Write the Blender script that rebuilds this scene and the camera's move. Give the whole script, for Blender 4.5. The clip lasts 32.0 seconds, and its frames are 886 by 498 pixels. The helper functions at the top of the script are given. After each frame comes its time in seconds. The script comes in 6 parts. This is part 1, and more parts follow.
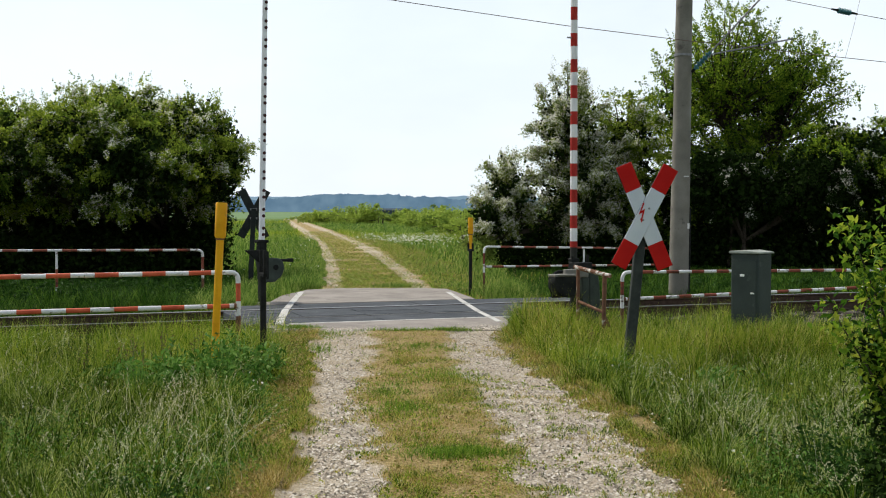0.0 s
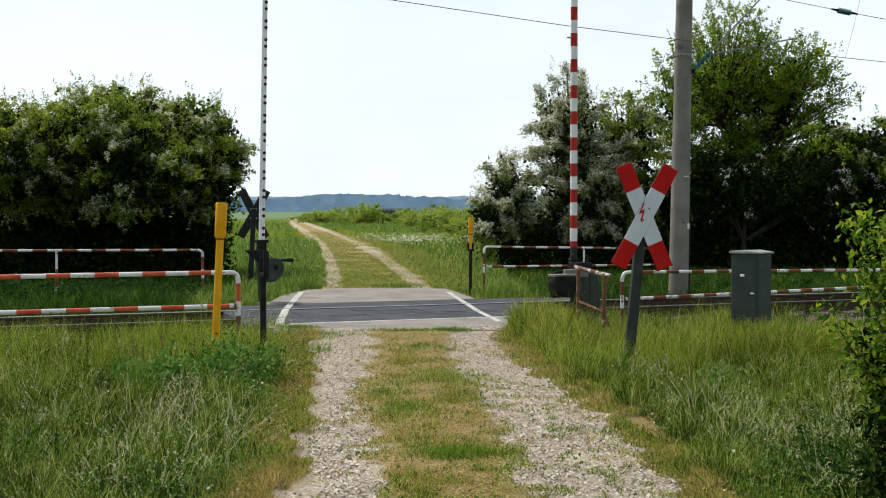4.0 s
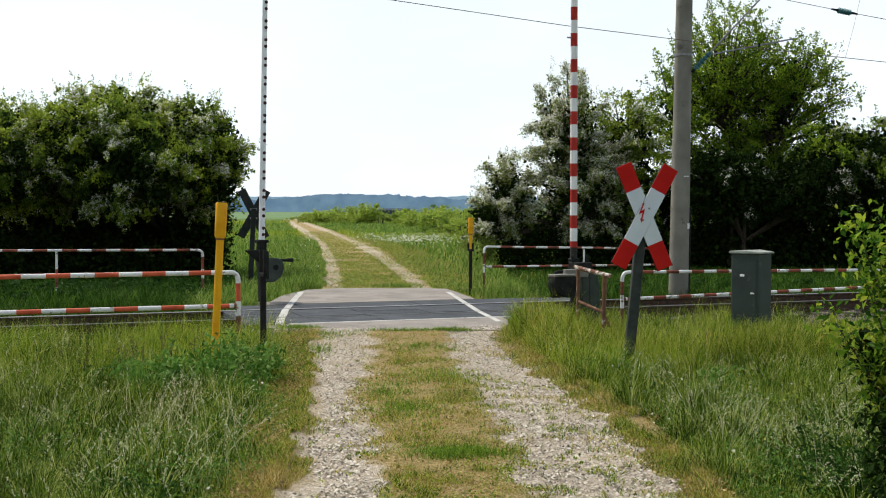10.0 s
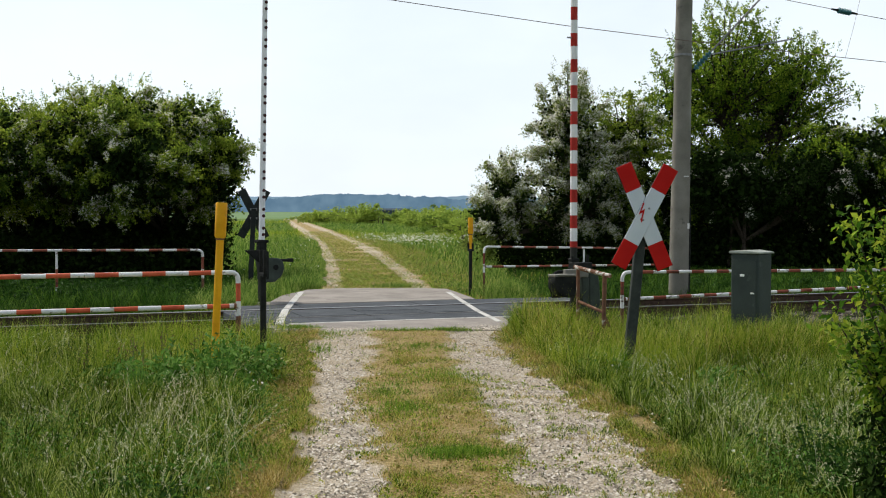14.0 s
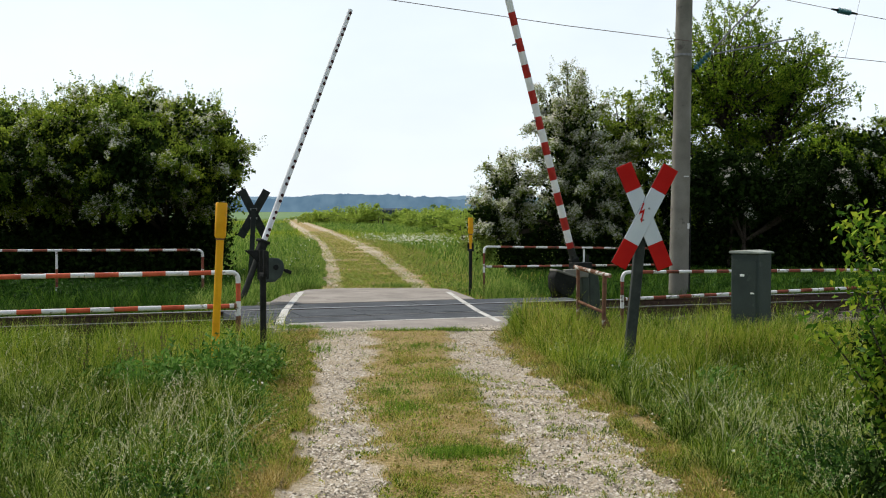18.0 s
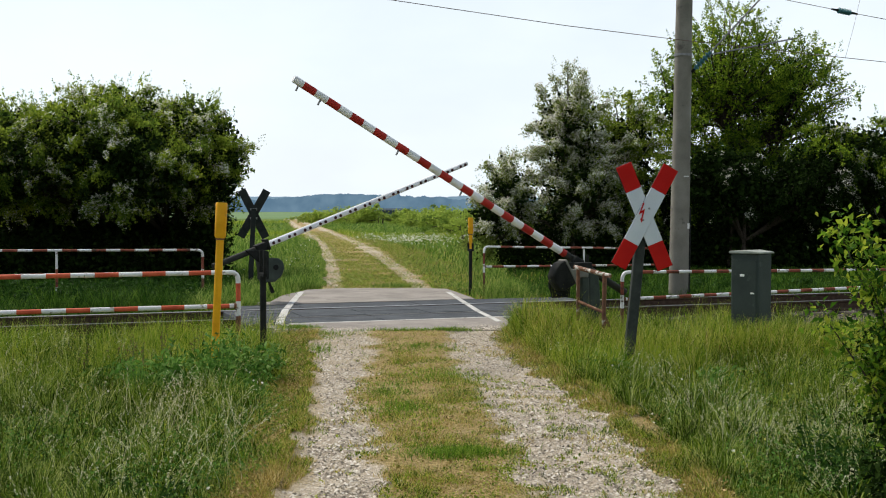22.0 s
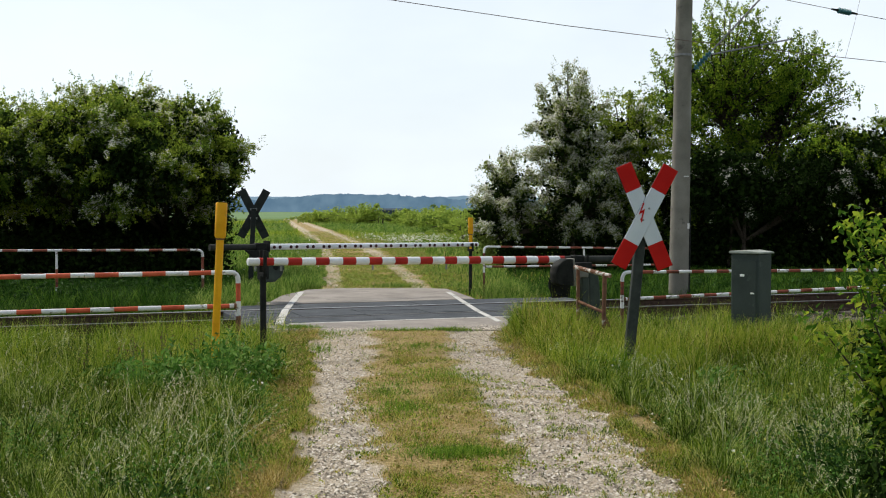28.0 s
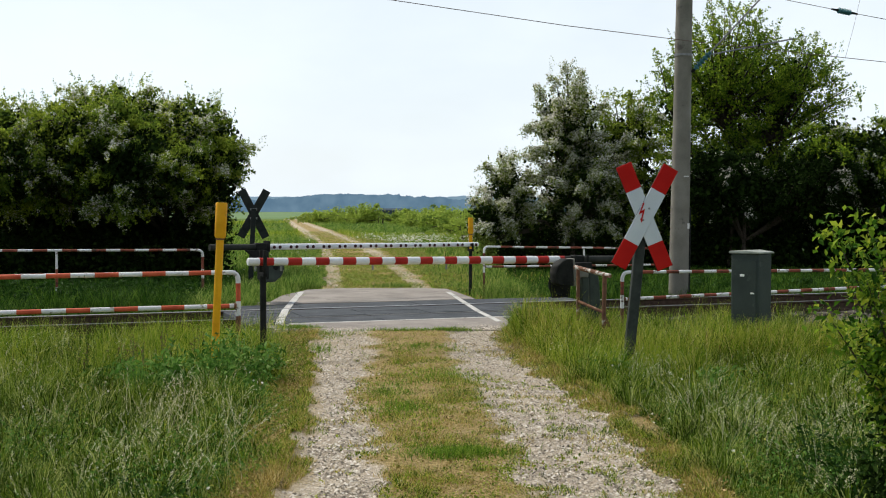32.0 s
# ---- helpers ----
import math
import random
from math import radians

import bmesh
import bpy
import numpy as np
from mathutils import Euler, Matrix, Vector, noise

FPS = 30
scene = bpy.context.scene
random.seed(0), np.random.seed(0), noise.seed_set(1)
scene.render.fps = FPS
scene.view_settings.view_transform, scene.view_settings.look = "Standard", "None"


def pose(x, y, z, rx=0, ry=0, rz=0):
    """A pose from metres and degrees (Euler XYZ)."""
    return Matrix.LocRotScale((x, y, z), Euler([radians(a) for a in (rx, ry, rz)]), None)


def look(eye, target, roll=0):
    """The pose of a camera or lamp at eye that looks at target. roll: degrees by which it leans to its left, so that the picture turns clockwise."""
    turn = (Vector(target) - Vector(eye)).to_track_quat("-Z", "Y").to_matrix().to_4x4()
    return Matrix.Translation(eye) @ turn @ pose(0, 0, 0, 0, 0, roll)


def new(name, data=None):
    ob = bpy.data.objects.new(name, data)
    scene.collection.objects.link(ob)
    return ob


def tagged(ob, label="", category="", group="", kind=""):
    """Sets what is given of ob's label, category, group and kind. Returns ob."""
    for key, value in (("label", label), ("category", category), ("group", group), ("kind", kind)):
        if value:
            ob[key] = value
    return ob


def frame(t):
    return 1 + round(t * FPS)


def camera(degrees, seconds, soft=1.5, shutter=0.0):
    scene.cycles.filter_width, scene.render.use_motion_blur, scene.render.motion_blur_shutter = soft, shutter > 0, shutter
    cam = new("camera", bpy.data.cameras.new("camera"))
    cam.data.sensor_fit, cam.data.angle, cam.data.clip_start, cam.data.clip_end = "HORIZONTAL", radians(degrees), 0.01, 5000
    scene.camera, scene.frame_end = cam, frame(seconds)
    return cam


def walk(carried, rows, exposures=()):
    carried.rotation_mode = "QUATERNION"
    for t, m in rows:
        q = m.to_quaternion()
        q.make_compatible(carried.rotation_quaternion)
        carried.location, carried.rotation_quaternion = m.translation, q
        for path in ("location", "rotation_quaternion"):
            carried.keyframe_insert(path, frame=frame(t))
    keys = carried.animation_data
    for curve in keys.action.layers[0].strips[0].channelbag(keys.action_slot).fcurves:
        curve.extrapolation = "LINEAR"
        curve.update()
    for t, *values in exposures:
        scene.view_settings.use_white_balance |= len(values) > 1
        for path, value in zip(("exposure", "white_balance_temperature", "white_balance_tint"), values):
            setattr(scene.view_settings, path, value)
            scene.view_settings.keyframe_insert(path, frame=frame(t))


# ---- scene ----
cam = camera(43.0, 32.0, soft=1.06)
EYE = 1.62
CAM_POSE = pose(0, 0, EYE, 88.07, 0, 0)
walk(cam, [(0.0, CAM_POSE), (32.0, CAM_POSE)],
     [(0, -0.03), (3, -0.03), (6, -0.02), (8, 0.01), (9, 0.07), (11, 0.02), (13, -0.04), (17, -0.04), (24, -0.06), (32, -0.08)])

# ---- daylight: thin bright cloud over a pale sky, high hazy sun ----
SUN_ELEV, SUN_AZ = 52.0, -50.0          # azimuth from +y towards +x

world = bpy.data.worlds.new("sky")
world.use_nodes = True
scene.world = world
wn, wl = world.node_tree.nodes, world.node_tree.links
wn.clear()
w_out = wn.new("ShaderNodeOutputWorld")
w_bg = wn.new("ShaderNodeBackground")
w_sky = wn.new("ShaderNodeTexSky")
w_sky.sky_type = "NISHITA"
w_sky.sun_disc = False
w_sky.sun_elevation = radians(SUN_ELEV)
w_sky.sun_rotation = radians(SUN_AZ)
w_sky.dust_density = 2.0
w_mul = wn.new("ShaderNodeVectorMath")
w_mul.operation = "SCALE"
w_mul.inputs["Scale"].default_value = 1.0
w_co = wn.new("ShaderNodeTexCoord")
w_map = wn.new("ShaderNodeMapping")
w_map.inputs["Scale"].default_value = (1.0, 1.0, 2.4)
w_noise = wn.new("ShaderNodeTexNoise")
w_noise.inputs["Scale"].default_value = 2.6
w_noise.inputs["Detail"].default_value = 5.0
w_noise.inputs["Roughness"].default_value = 0.55
w_ramp = wn.new("ShaderNodeValToRGB")
w_ramp.color_ramp.elements[0].position = 0.30
w_ramp.color_ramp.elements[0].color = (0.72, 0.72, 0.72, 1)
w_ramp.color_ramp.elements[1].position = 0.62
w_ramp.color_ramp.elements[1].color = (0.96, 0.96, 0.96, 1)
w_mix = wn.new("ShaderNodeMix")
w_mix.data_type = "RGBA"
w_mix.inputs["B"].default_value = (8.95, 9.8, 10.4, 1)
wl.new(w_co.outputs["Generated"], w_map.inputs["Vector"])
wl.new(w_map.outputs["Vector"], w_noise.inputs["Vector"])
wl.new(w_noise.outputs["Fac"], w_ramp.inputs["Fac"])
w_sep = wn.new("ShaderNodeSeparateXYZ")
wl.new(w_co.outputs["Generated"], w_sep.inputs["Vector"])
w_high = wn.new("ShaderNodeMapRange")
w_high.inputs["From Min"].default_value, w_high.inputs["From Max"].default_value = 0.12, 0.75
w_high.inputs["To Min"].default_value, w_high.inputs["To Max"].default_value = 1.0, 0.25
wl.new(w_sep.outputs["Z"], w_high.inputs["Value"])
w_cov = wn.new("ShaderNodeMath")
w_cov.operation = "MULTIPLY"
wl.new(w_ramp.outputs["Color"], w_cov.inputs[0])
wl.new(w_high.outputs["Result"], w_cov.inputs[1])
wl.new(w_cov.outputs[0], w_mix.inputs["Factor"])
wl.new(w_sky.outputs["Color"], w_mix.inputs["A"])
wl.new(w_mix.outputs["Result"], w_bg.inputs["Color"])
w_bg.inputs["Strength"].default_value = 0.114
wl.new(w_bg.outputs["Background"], w_out.inputs["Surface"])

sun = new("sun", bpy.data.lights.new("sun", "SUN"))
sun.data.energy = 4.4
sun.data.angle = radians(8)
sun.data.color = (1.0, 0.95, 0.86)
sun_dir = Vector((math.sin(radians(SUN_AZ)) * math.cos(radians(SUN_ELEV)),
                  math.cos(radians(SUN_AZ)) * math.cos(radians(SUN_ELEV)), math.sin(radians(SUN_ELEV))))
sun.matrix_basis = look(sun_dir * 60, (0, 0, 0))


# ---- materials ----
def ramp_node(nt, stops):
    r = nt.nodes.new("ShaderNodeValToRGB")
    e = r.color_ramp.elements
    while len(e) < len(stops):
        e.new(0.5)
    for el, (p, c) in zip(e, stops):
        el.position, el.color = p, (*c, 1)
    return r


def surface(name, cols, scale=8.0, rough=0.7, metal=0.0, bump=0.3, fine=90.0, spots=None, spot_scale=3.0, spot_at=0.58,
            spread=(0.3, 0.7), spec=0.14, bump_dist=0.01):
    """Two scales of noise between cols, optional spots of another colour (dirt, rust, flaked paint), fine bump."""
    m = bpy.data.materials.new(name)
    m.use_nodes = True
    nt = m.node_tree
    n, l = nt.nodes, nt.links
    b = n["Principled BSDF"]
    b.inputs["Roughness"].default_value = rough
    b.inputs["Metallic"].default_value = metal
    b.inputs["Specular IOR Level"].default_value = spec
    co = n.new("ShaderNodeTexCoord")
    big = n.new("ShaderNodeTexNoise")
    big.inputs["Scale"].default_value, big.inputs["Detail"].default_value = scale, 6
    small = n.new("ShaderNodeTexNoise")
    small.inputs["Scale"].default_value, small.inputs["Detail"].default_value = fine, 4
    l.new(co.outputs["Object"], big.inputs["Vector"])
    l.new(co.outputs["Object"], small.inputs["Vector"])
    add = n.new("ShaderNodeMath")
    add.operation = "MULTIPLY_ADD"
    l.new(small.outputs["Fac"], add.inputs[0])
    add.inputs[1].default_value = 0.45
    l.new(big.outputs["Fac"], add.inputs[2])
    sub = n.new("ShaderNodeMath")
    sub.operation = "SUBTRACT"
    l.new(add.outputs[0], sub.inputs[0])
    sub.inputs[1].default_value = 0.22
    k = len(cols) - 1
    rp = ramp_node(nt, [(spread[0] + (spread[1] - spread[0]) * i / k, c) for i, c in enumerate(cols)])
    l.new(sub.outputs[0], rp.inputs["Fac"])
    col = rp.outputs["Color"]
    if spots:
        sp = n.new("ShaderNodeTexNoise")
        sp.inputs["Scale"].default_value, sp.inputs["Detail"].default_value, sp.inputs["Roughness"].default_value = spot_scale, 9, 0.68
        l.new(co.outputs["Object"], sp.inputs["Vector"])
        sr = ramp_node(nt, [(spot_at, (0, 0, 0)), (spot_at + 0.06, (1, 1, 1))])
        l.new(sp.outputs["Fac"], sr.inputs["Fac"])
        mx = n.new("ShaderNodeMix")
        mx.data_type = "RGBA"
        l.new(sr.outputs["Color"], mx.inputs["Factor"])
        l.new(col, mx.inputs["A"])
        mx.inputs["B"].default_value = (*spots, 1)
        col = mx.outputs["Result"]
    l.new(col, b.inputs["Base Color"])
    if bump:
        bp = n.new("ShaderNodeBump")
        bp.inputs["Strength"].default_value, bp.inputs["Distance"].default_value = bump, bump_dist
        l.new(sub.outputs[0], bp.inputs["Height"])
        l.new(bp.outputs["Normal"], b.inputs["Normal"])
    return m


def leaf_material(name, cols, patch_cols=None, patch_scale=0.6, through_light=0.40, rough=0.6, gloss=0.05):
    """Leaves and blades: colour by island and by slow patches, some light passing through."""
    m = bpy.data.materials.new(name)
    m.use_nodes = True
    nt = m.node_tree
    n, l = nt.nodes, nt.links
    b = n["Principled BSDF"]
    b.inputs["Roughness"].default_value = rough
    b.inputs["Specular IOR Level"].default_value = gloss
    g = n.new("ShaderNodeNewGeometry")
    k = len(cols) - 1
    rp = ramp_node(nt, [(i / k, c) for i, c in enumerate(cols)])
    l.new(g.outputs["Random Per Island"], rp.inputs["Fac"])
    col = rp.outputs["Color"]
    if patch_cols:
        co = n.new("ShaderNodeTexCoord")
        nz = n.new("ShaderNodeTexNoise")
        nz.inputs["Scale"].default_value, nz.inputs["Detail"].default_value = patch_scale, 4
        l.new(co.outputs["Object"], nz.inputs["Vector"])
        r2 = ramp_node(nt, [(0.38, (0, 0, 0)), (0.66, (0.85, 0.85, 0.85))])
        l.new(nz.outputs["Fac"], r2.inputs["Fac"])
        r3 = ramp_node(nt, [(i / max(1, len(patch_cols) - 1), c) for i, c in enumerate(patch_cols)])
        l.new(g.outputs["Random Per Island"], r3.inputs["Fac"])
        mx = n.new("ShaderNodeMix")
        mx.data_type = "RGBA"
        l.new(r2.outputs["Color"], mx.inputs["Factor"])
        l.new(col, mx.inputs["A"])
        l.new(r3.outputs["Color"], mx.inputs["B"])
        col = mx.outputs["Result"]
    l.new(col, b.inputs["Base Color"])
    tr = n.new("ShaderNodeBsdfTranslucent")
    l.new(col, tr.inputs["Color"])
    ms = n.new("ShaderNodeMixShader")
    ms.inputs["Fac"].default_value = through_light
    l.new(b.outputs["BSDF"], ms.inputs[1])
    l.new(tr.outputs["BSDF"], ms.inputs[2])
    l.new(ms.outputs["Shader"], n["Material Output"].inputs["Surface"])
    return m


M = {}
M["boom_red"] = surface("boom_red", [(0.28, 0.020, 0.016), (0.39, 0.034, 0.024)], 6, 0.5, bump=0.1, spots=(0.22, 0.04, 0.03), spot_at=0.66, spec=0.1)
M["boom_white"] = surface("boom_white", [(0.60, 0.61, 0.61), (0.76, 0.77, 0.77)], 6, 0.5, bump=0.1, spots=(0.42, 0.40, 0.37), spot_at=0.66)
M["rail_red"] = surface("rail_red", [(0.40, 0.068, 0.032), (0.58, 0.12, 0.055)], 7, 0.6, bump=0.3, spots=(0.13, 0.05, 0.03), spot_scale=9, spot_at=0.62)
M["rail_white"] = surface("rail_white", [(0.56, 0.56, 0.55), (0.76, 0.76, 0.75)], 7, 0.6, bump=0.3, spots=(0.16, 0.12, 0.09), spot_scale=14, spot_at=0.56)
M["old_red"] = surface("old_red", [(0.15, 0.04, 0.025), (0.27, 0.08, 0.05)], 7, 0.7, bump=0.4, spots=(0.07, 0.04, 0.03), spot_scale=9, spot_at=0.55)
M["rust"] = surface("rust", [(0.09, 0.045, 0.03), (0.20, 0.10, 0.06)], 14, 0.85, bump=0.5, spots=(0.42, 0.38, 0.33), spot_scale=7, spot_at=0.60)
M["rust_paint"] = surface("rust_paint", [(0.10, 0.05, 0.03), (0.22, 0.11, 0.07)], 14, 0.85, bump=0.5, spots=(0.55, 0.52, 0.47), spot_scale=11, spot_at=0.50)
M["sign_white"] = surface("sign_white", [(0.46, 0.51, 0.54), (0.56, 0.60, 0.63)], 3, 0.6, bump=0.05, spots=(0.45, 0.46, 0.46), spot_at=0.70)
M["sign_red"] = surface("sign_red", [(0.36, 0.008, 0.006), (0.46, 0.014, 0.009)], 3, 0.7, bump=0.05, spots=(0.34, 0.012, 0.010), spot_at=0.68, spec=0.1)
M["sign_back"] = surface("sign_back", [(0.014, 0.017, 0.016), (0.03, 0.034, 0.031)], 6, 0.75, bump=0.2, spec=0.08)
M["post_grey"] = surface("post_grey", [(0.022, 0.027, 0.024), (0.045, 0.052, 0.046)], 7, 0.7, bump=0.3, spots=(0.16, 0.17, 0.14), spot_scale=9, spot_at=0.66)
M["black_metal"] = surface("black_metal", [(0.008, 0.009, 0.008), (0.022, 0.023, 0.021)], 9, 0.7, bump=0.3, spots=(0.055, 0.05, 0.04), spot_at=0.66, spec=0.08)
M["machine"] = surface("machine", [(0.025, 0.034, 0.028), (0.055, 0.068, 0.055)], 5, 0.6, bump=0.25, spots=(0.10, 0.09, 0.07), spot_at=0.66)
M["machine_grey"] = surface("machine_grey", [(0.13, 0.13, 0.11), (0.22, 0.21, 0.18)], 8, 0.7, bump=0.3, spots=(0.08, 0.06, 0.045), spot_at=0.60)
M["tail"] = surface("tail", [(0.018, 0.02, 0.017), (0.04, 0.042, 0.035)], 8, 0.7, bump=0.25, spots=(0.10, 0.085, 0.07), spot_at=0.66)
M["reflector"] = surface("reflector", [(0.03, 0.010, 0.010), (0.055, 0.016, 0.016)], 8, 0.35, bump=0.0)
M["yellow"] = surface("yellow", [(0.60, 0.28, 0.006), (0.75, 0.38, 0.012)], 5, 0.5, bump=0.15, spots=(0.40, 0.19, 0.02), spot_scale=6, spot_at=0.63)
M["cabinet"] = surface("cabinet", [(0.026, 0.036, 0.031), (0.046, 0.060, 0.052)], 3, 0.6, bump=0.15, spots=(0.058, 0.072, 0.062), spot_scale=5, spot_at=0.60)
M["cabinet_lid"] = surface("cabinet_lid", [(0.20, 0.22, 0.19), (0.34, 0.36, 0.32)], 5, 0.6, bump=0.2)
M["concrete_pole"] = surface("concrete_pole", [(0.135, 0.127, 0.106), (0.225, 0.213, 0.180)], 2.2, 0.9, bump=0.35, spots=(0.10, 0.092, 0.078), spot_scale=3, spot_at=0.60)
M["concrete"] = surface("concrete", [(0.185, 0.165, 0.145), (0.29, 0.262, 0.232)], 1.6, 0.92, bump=0.5, spots=(0.175, 0.155, 0.137), spot_scale=2.2, spot_at=0.57)
M["deck"] = surface("deck", [(0.034, 0.039, 0.044), (0.072, 0.079, 0.087)], 2.2, 0.85, bump=0.4, spots=(0.11, 0.112, 0.112), spot_scale=3.0, spot_at=0.61)
M["line"] = surface("line", [(0.36, 0.35, 0.32), (0.52, 0.51, 0.48)], 4, 0.85, bump=0.3, spots=(0.20, 0.185, 0.16), spot_scale=5, spot_at=0.57)
M["steel"] = surface("steel", [(0.24, 0.23, 0.22), (0.40, 0.39, 0.38)], 9, 0.42, 0.75, bump=0.1)
# the same steel, its weaker reflection put into a darker, rougher copy
M["steel_dim"] = surface("steel_dim", [(0.085, 0.082, 0.078), (0.15, 0.145, 0.14)], 9, 0.55, 0.3, bump=0.1)
M["rail_side"] = surface("rail_side", [(0.035, 0.022, 0.016), (0.075, 0.048, 0.034)], 12, 0.85, bump=0.4)
M["sleeper"] = surface("sleeper", [(0.05, 0.042, 0.035), (0.11, 0.095, 0.08)], 6, 0.9, bump=0.6)
M["ballast"] = surface("ballast", [(0.055, 0.045, 0.038), (0.16, 0.138, 0.118)], 14, 0.95, bump=0.7)
M["wire"] = surface("wire", [(0.10, 0.065, 0.05), (0.16, 0.10, 0.08)], 20, 0.6, 0.4, bump=0.0)
M["insulator"] = surface("insulator", [(0.03, 0.10, 0.115), (0.05, 0.16, 0.18)], 9, 0.35, bump=0.0)
M["galvanised"] = surface("galvanised", [(0.15, 0.155, 0.155), (0.25, 0.255, 0.25)], 15, 0.5, 0.5, bump=0.15)
M["bark"] = surface("bark", [(0.03, 0.024, 0.018), (0.075, 0.06, 0.048)], 16, 0.95, bump=0.9, bump_dist=0.02)
# barn wall and roof, tinted blue to paint in the haze of distance
M["slate"] = surface("slate", [(0.035, 0.05, 0.065), (0.06, 0.08, 0.10)], 0.8, 0.95, bump=0.2, fine=6, spec=0.05)
M["label_white"] = surface("label_white", [(0.65, 0.65, 0.62), (0.75, 0.75, 0.72)], 30, 0.5, bump=0.0)
M["stone"] = leaf_material("stone", [(0.085, 0.074, 0.058), (0.22, 0.188, 0.148), (0.36, 0.312, 0.25), (0.47, 0.42, 0.345), (0.64, 0.59, 0.51)], None, through_light=0.0, rough=0.95)
M["grass"] = leaf_material("grass", [(0.003, 0.010, 0.001), (0.007, 0.021, 0.002), (0.017, 0.047, 0.003), (0.045, 0.098, 0.005), (0.125, 0.19, 0.013), (0.46, 0.50, 0.16)],
                           [(0.016, 0.043, 0.003), (0.050, 0.108, 0.005), (0.13, 0.215, 0.012), (0.36, 0.44, 0.057), (0.74, 0.74, 0.32)], 4.2, 0.26, gloss=0.03)
M["grass_pale"] = leaf_material("grass_pale", [(0.055, 0.115, 0.006), (0.135, 0.22, 0.012), (0.26, 0.34, 0.025), (0.45, 0.48, 0.06), (0.60, 0.53, 0.17)],
                                [(0.05, 0.13, 0.007), (0.14, 0.25, 0.013), (0.30, 0.38, 0.035)], 1.3)
M["grass_dry"] = leaf_material("grass_dry", [(0.085, 0.060, 0.016), (0.225, 0.165, 0.042), (0.40, 0.295, 0.078), (0.55, 0.42, 0.14), (0.70, 0.58, 0.29)],
                               [(0.10, 0.090, 0.016), (0.25, 0.21, 0.04), (0.43, 0.34, 0.10), (0.58, 0.47, 0.20)], 2.2)
# meadow grass near the trees, with their shade put into the colour
M["grass_painted_shade"] = leaf_material("grass_painted_shade", [(0.008, 0.028, 0.004), (0.018, 0.056, 0.007), (0.036, 0.095, 0.010), (0.075, 0.15, 0.016), (0.15, 0.23, 0.035)],
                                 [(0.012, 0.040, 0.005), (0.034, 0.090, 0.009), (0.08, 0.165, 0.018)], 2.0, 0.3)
M["meadow"] = leaf_material("meadow", [(0.026, 0.068, 0.009), (0.064, 0.145, 0.017), (0.13, 0.235, 0.030), (0.23, 0.345, 0.060), (0.38, 0.46, 0.12)],
                            [(0.042, 0.10, 0.013), (0.12, 0.205, 0.027), (0.24, 0.32, 0.060), (0.42, 0.44, 0.14)], 0.3, 0.30)
M["seed"] = leaf_material("seed", [(0.27, 0.29, 0.13), (0.50, 0.51, 0.29), (0.78, 0.78, 0.57)], [(0.32, 0.26, 0.12), (0.55, 0.47, 0.26), (0.78, 0.71, 0.50)], 0.7, through_light=0.35)
M["leaf_left"] = leaf_material("leaf_left", [(0.035, 0.075, 0.012), (0.10, 0.17, 0.020), (0.22, 0.31, 0.040)],
                               [(0.13, 0.20, 0.018), (0.34, 0.43, 0.035), (0.58, 0.63, 0.09)], 1.3, 0.50)
M["leaf_green"] = leaf_material("leaf_green", [(0.022, 0.055, 0.007), (0.07, 0.14, 0.012), (0.20, 0.31, 0.025)],
                                [(0.08, 0.15, 0.012), (0.24, 0.36, 0.025), (0.54, 0.64, 0.05)], 1.4, 0.48)
# shade inside crowns and low in the shrub, put into the leaf colour
M["leaf_shaded"] = leaf_material("leaf_shaded", [(0.005, 0.010, 0.003), (0.011, 0.023, 0.004), (0.024, 0.046, 0.008)], through_light=0.06, gloss=0.01)
M["leaf_grey"] = leaf_material("leaf_grey", [(0.08, 0.12, 0.024), (0.20, 0.26, 0.05), (0.36, 0.42, 0.10)], through_light=0.45)
M["leaf_spring"] = leaf_material("leaf_spring", [(0.014, 0.045, 0.005), (0.035, 0.095, 0.008), (0.075, 0.165, 0.013), (0.14, 0.25, 0.02), (0.25, 0.35, 0.03), (0.34, 0.38, 0.04)], through_light=0.45, rough=0.4)
M["leaf_weed"] = leaf_material("leaf_weed", [(0.03, 0.085, 0.012), (0.07, 0.17, 0.022), (0.13, 0.26, 0.045), (0.22, 0.34, 0.09)], through_light=0.35)
# dark weed leaves; on the nettles the colour stands in for tree shade
M["leaf_weed_dark"] = leaf_material("leaf_weed_dark", [(0.012, 0.035, 0.006), (0.026, 0.070, 0.010), (0.055, 0.12, 0.018)], through_light=0.3)
M["herb"] = leaf_material("herb", [(0.05, 0.095, 0.008), (0.12, 0.19, 0.014), (0.24, 0.31, 0.03), (0.42, 0.46, 0.08)], [(0.09, 0.15, 0.01), (0.20, 0.28, 0.02), (0.34, 0.40, 0.045)], 1.4, 0.3)
M["herb_dry"] = leaf_material("herb_dry", [(0.11, 0.080, 0.030), (0.25, 0.185, 0.060), (0.42, 0.31, 0.115), (0.58, 0.46, 0.25)], [(0.15, 0.13, 0.03), (0.30, 0.24, 0.06), (0.48, 0.37, 0.14)], 1.8, 0.25)
M["turf"] = leaf_material("turf", [(0.04, 0.10, 0.008), (0.09, 0.19, 0.014), (0.17, 0.28, 0.026), (0.28, 0.37, 0.05)], through_light=0.35)
M["dock_seed"] = leaf_material("dock_seed", [(0.07, 0.04, 0.03), (0.14, 0.075, 0.055), (0.22, 0.13, 0.09)], through_light=0.2)
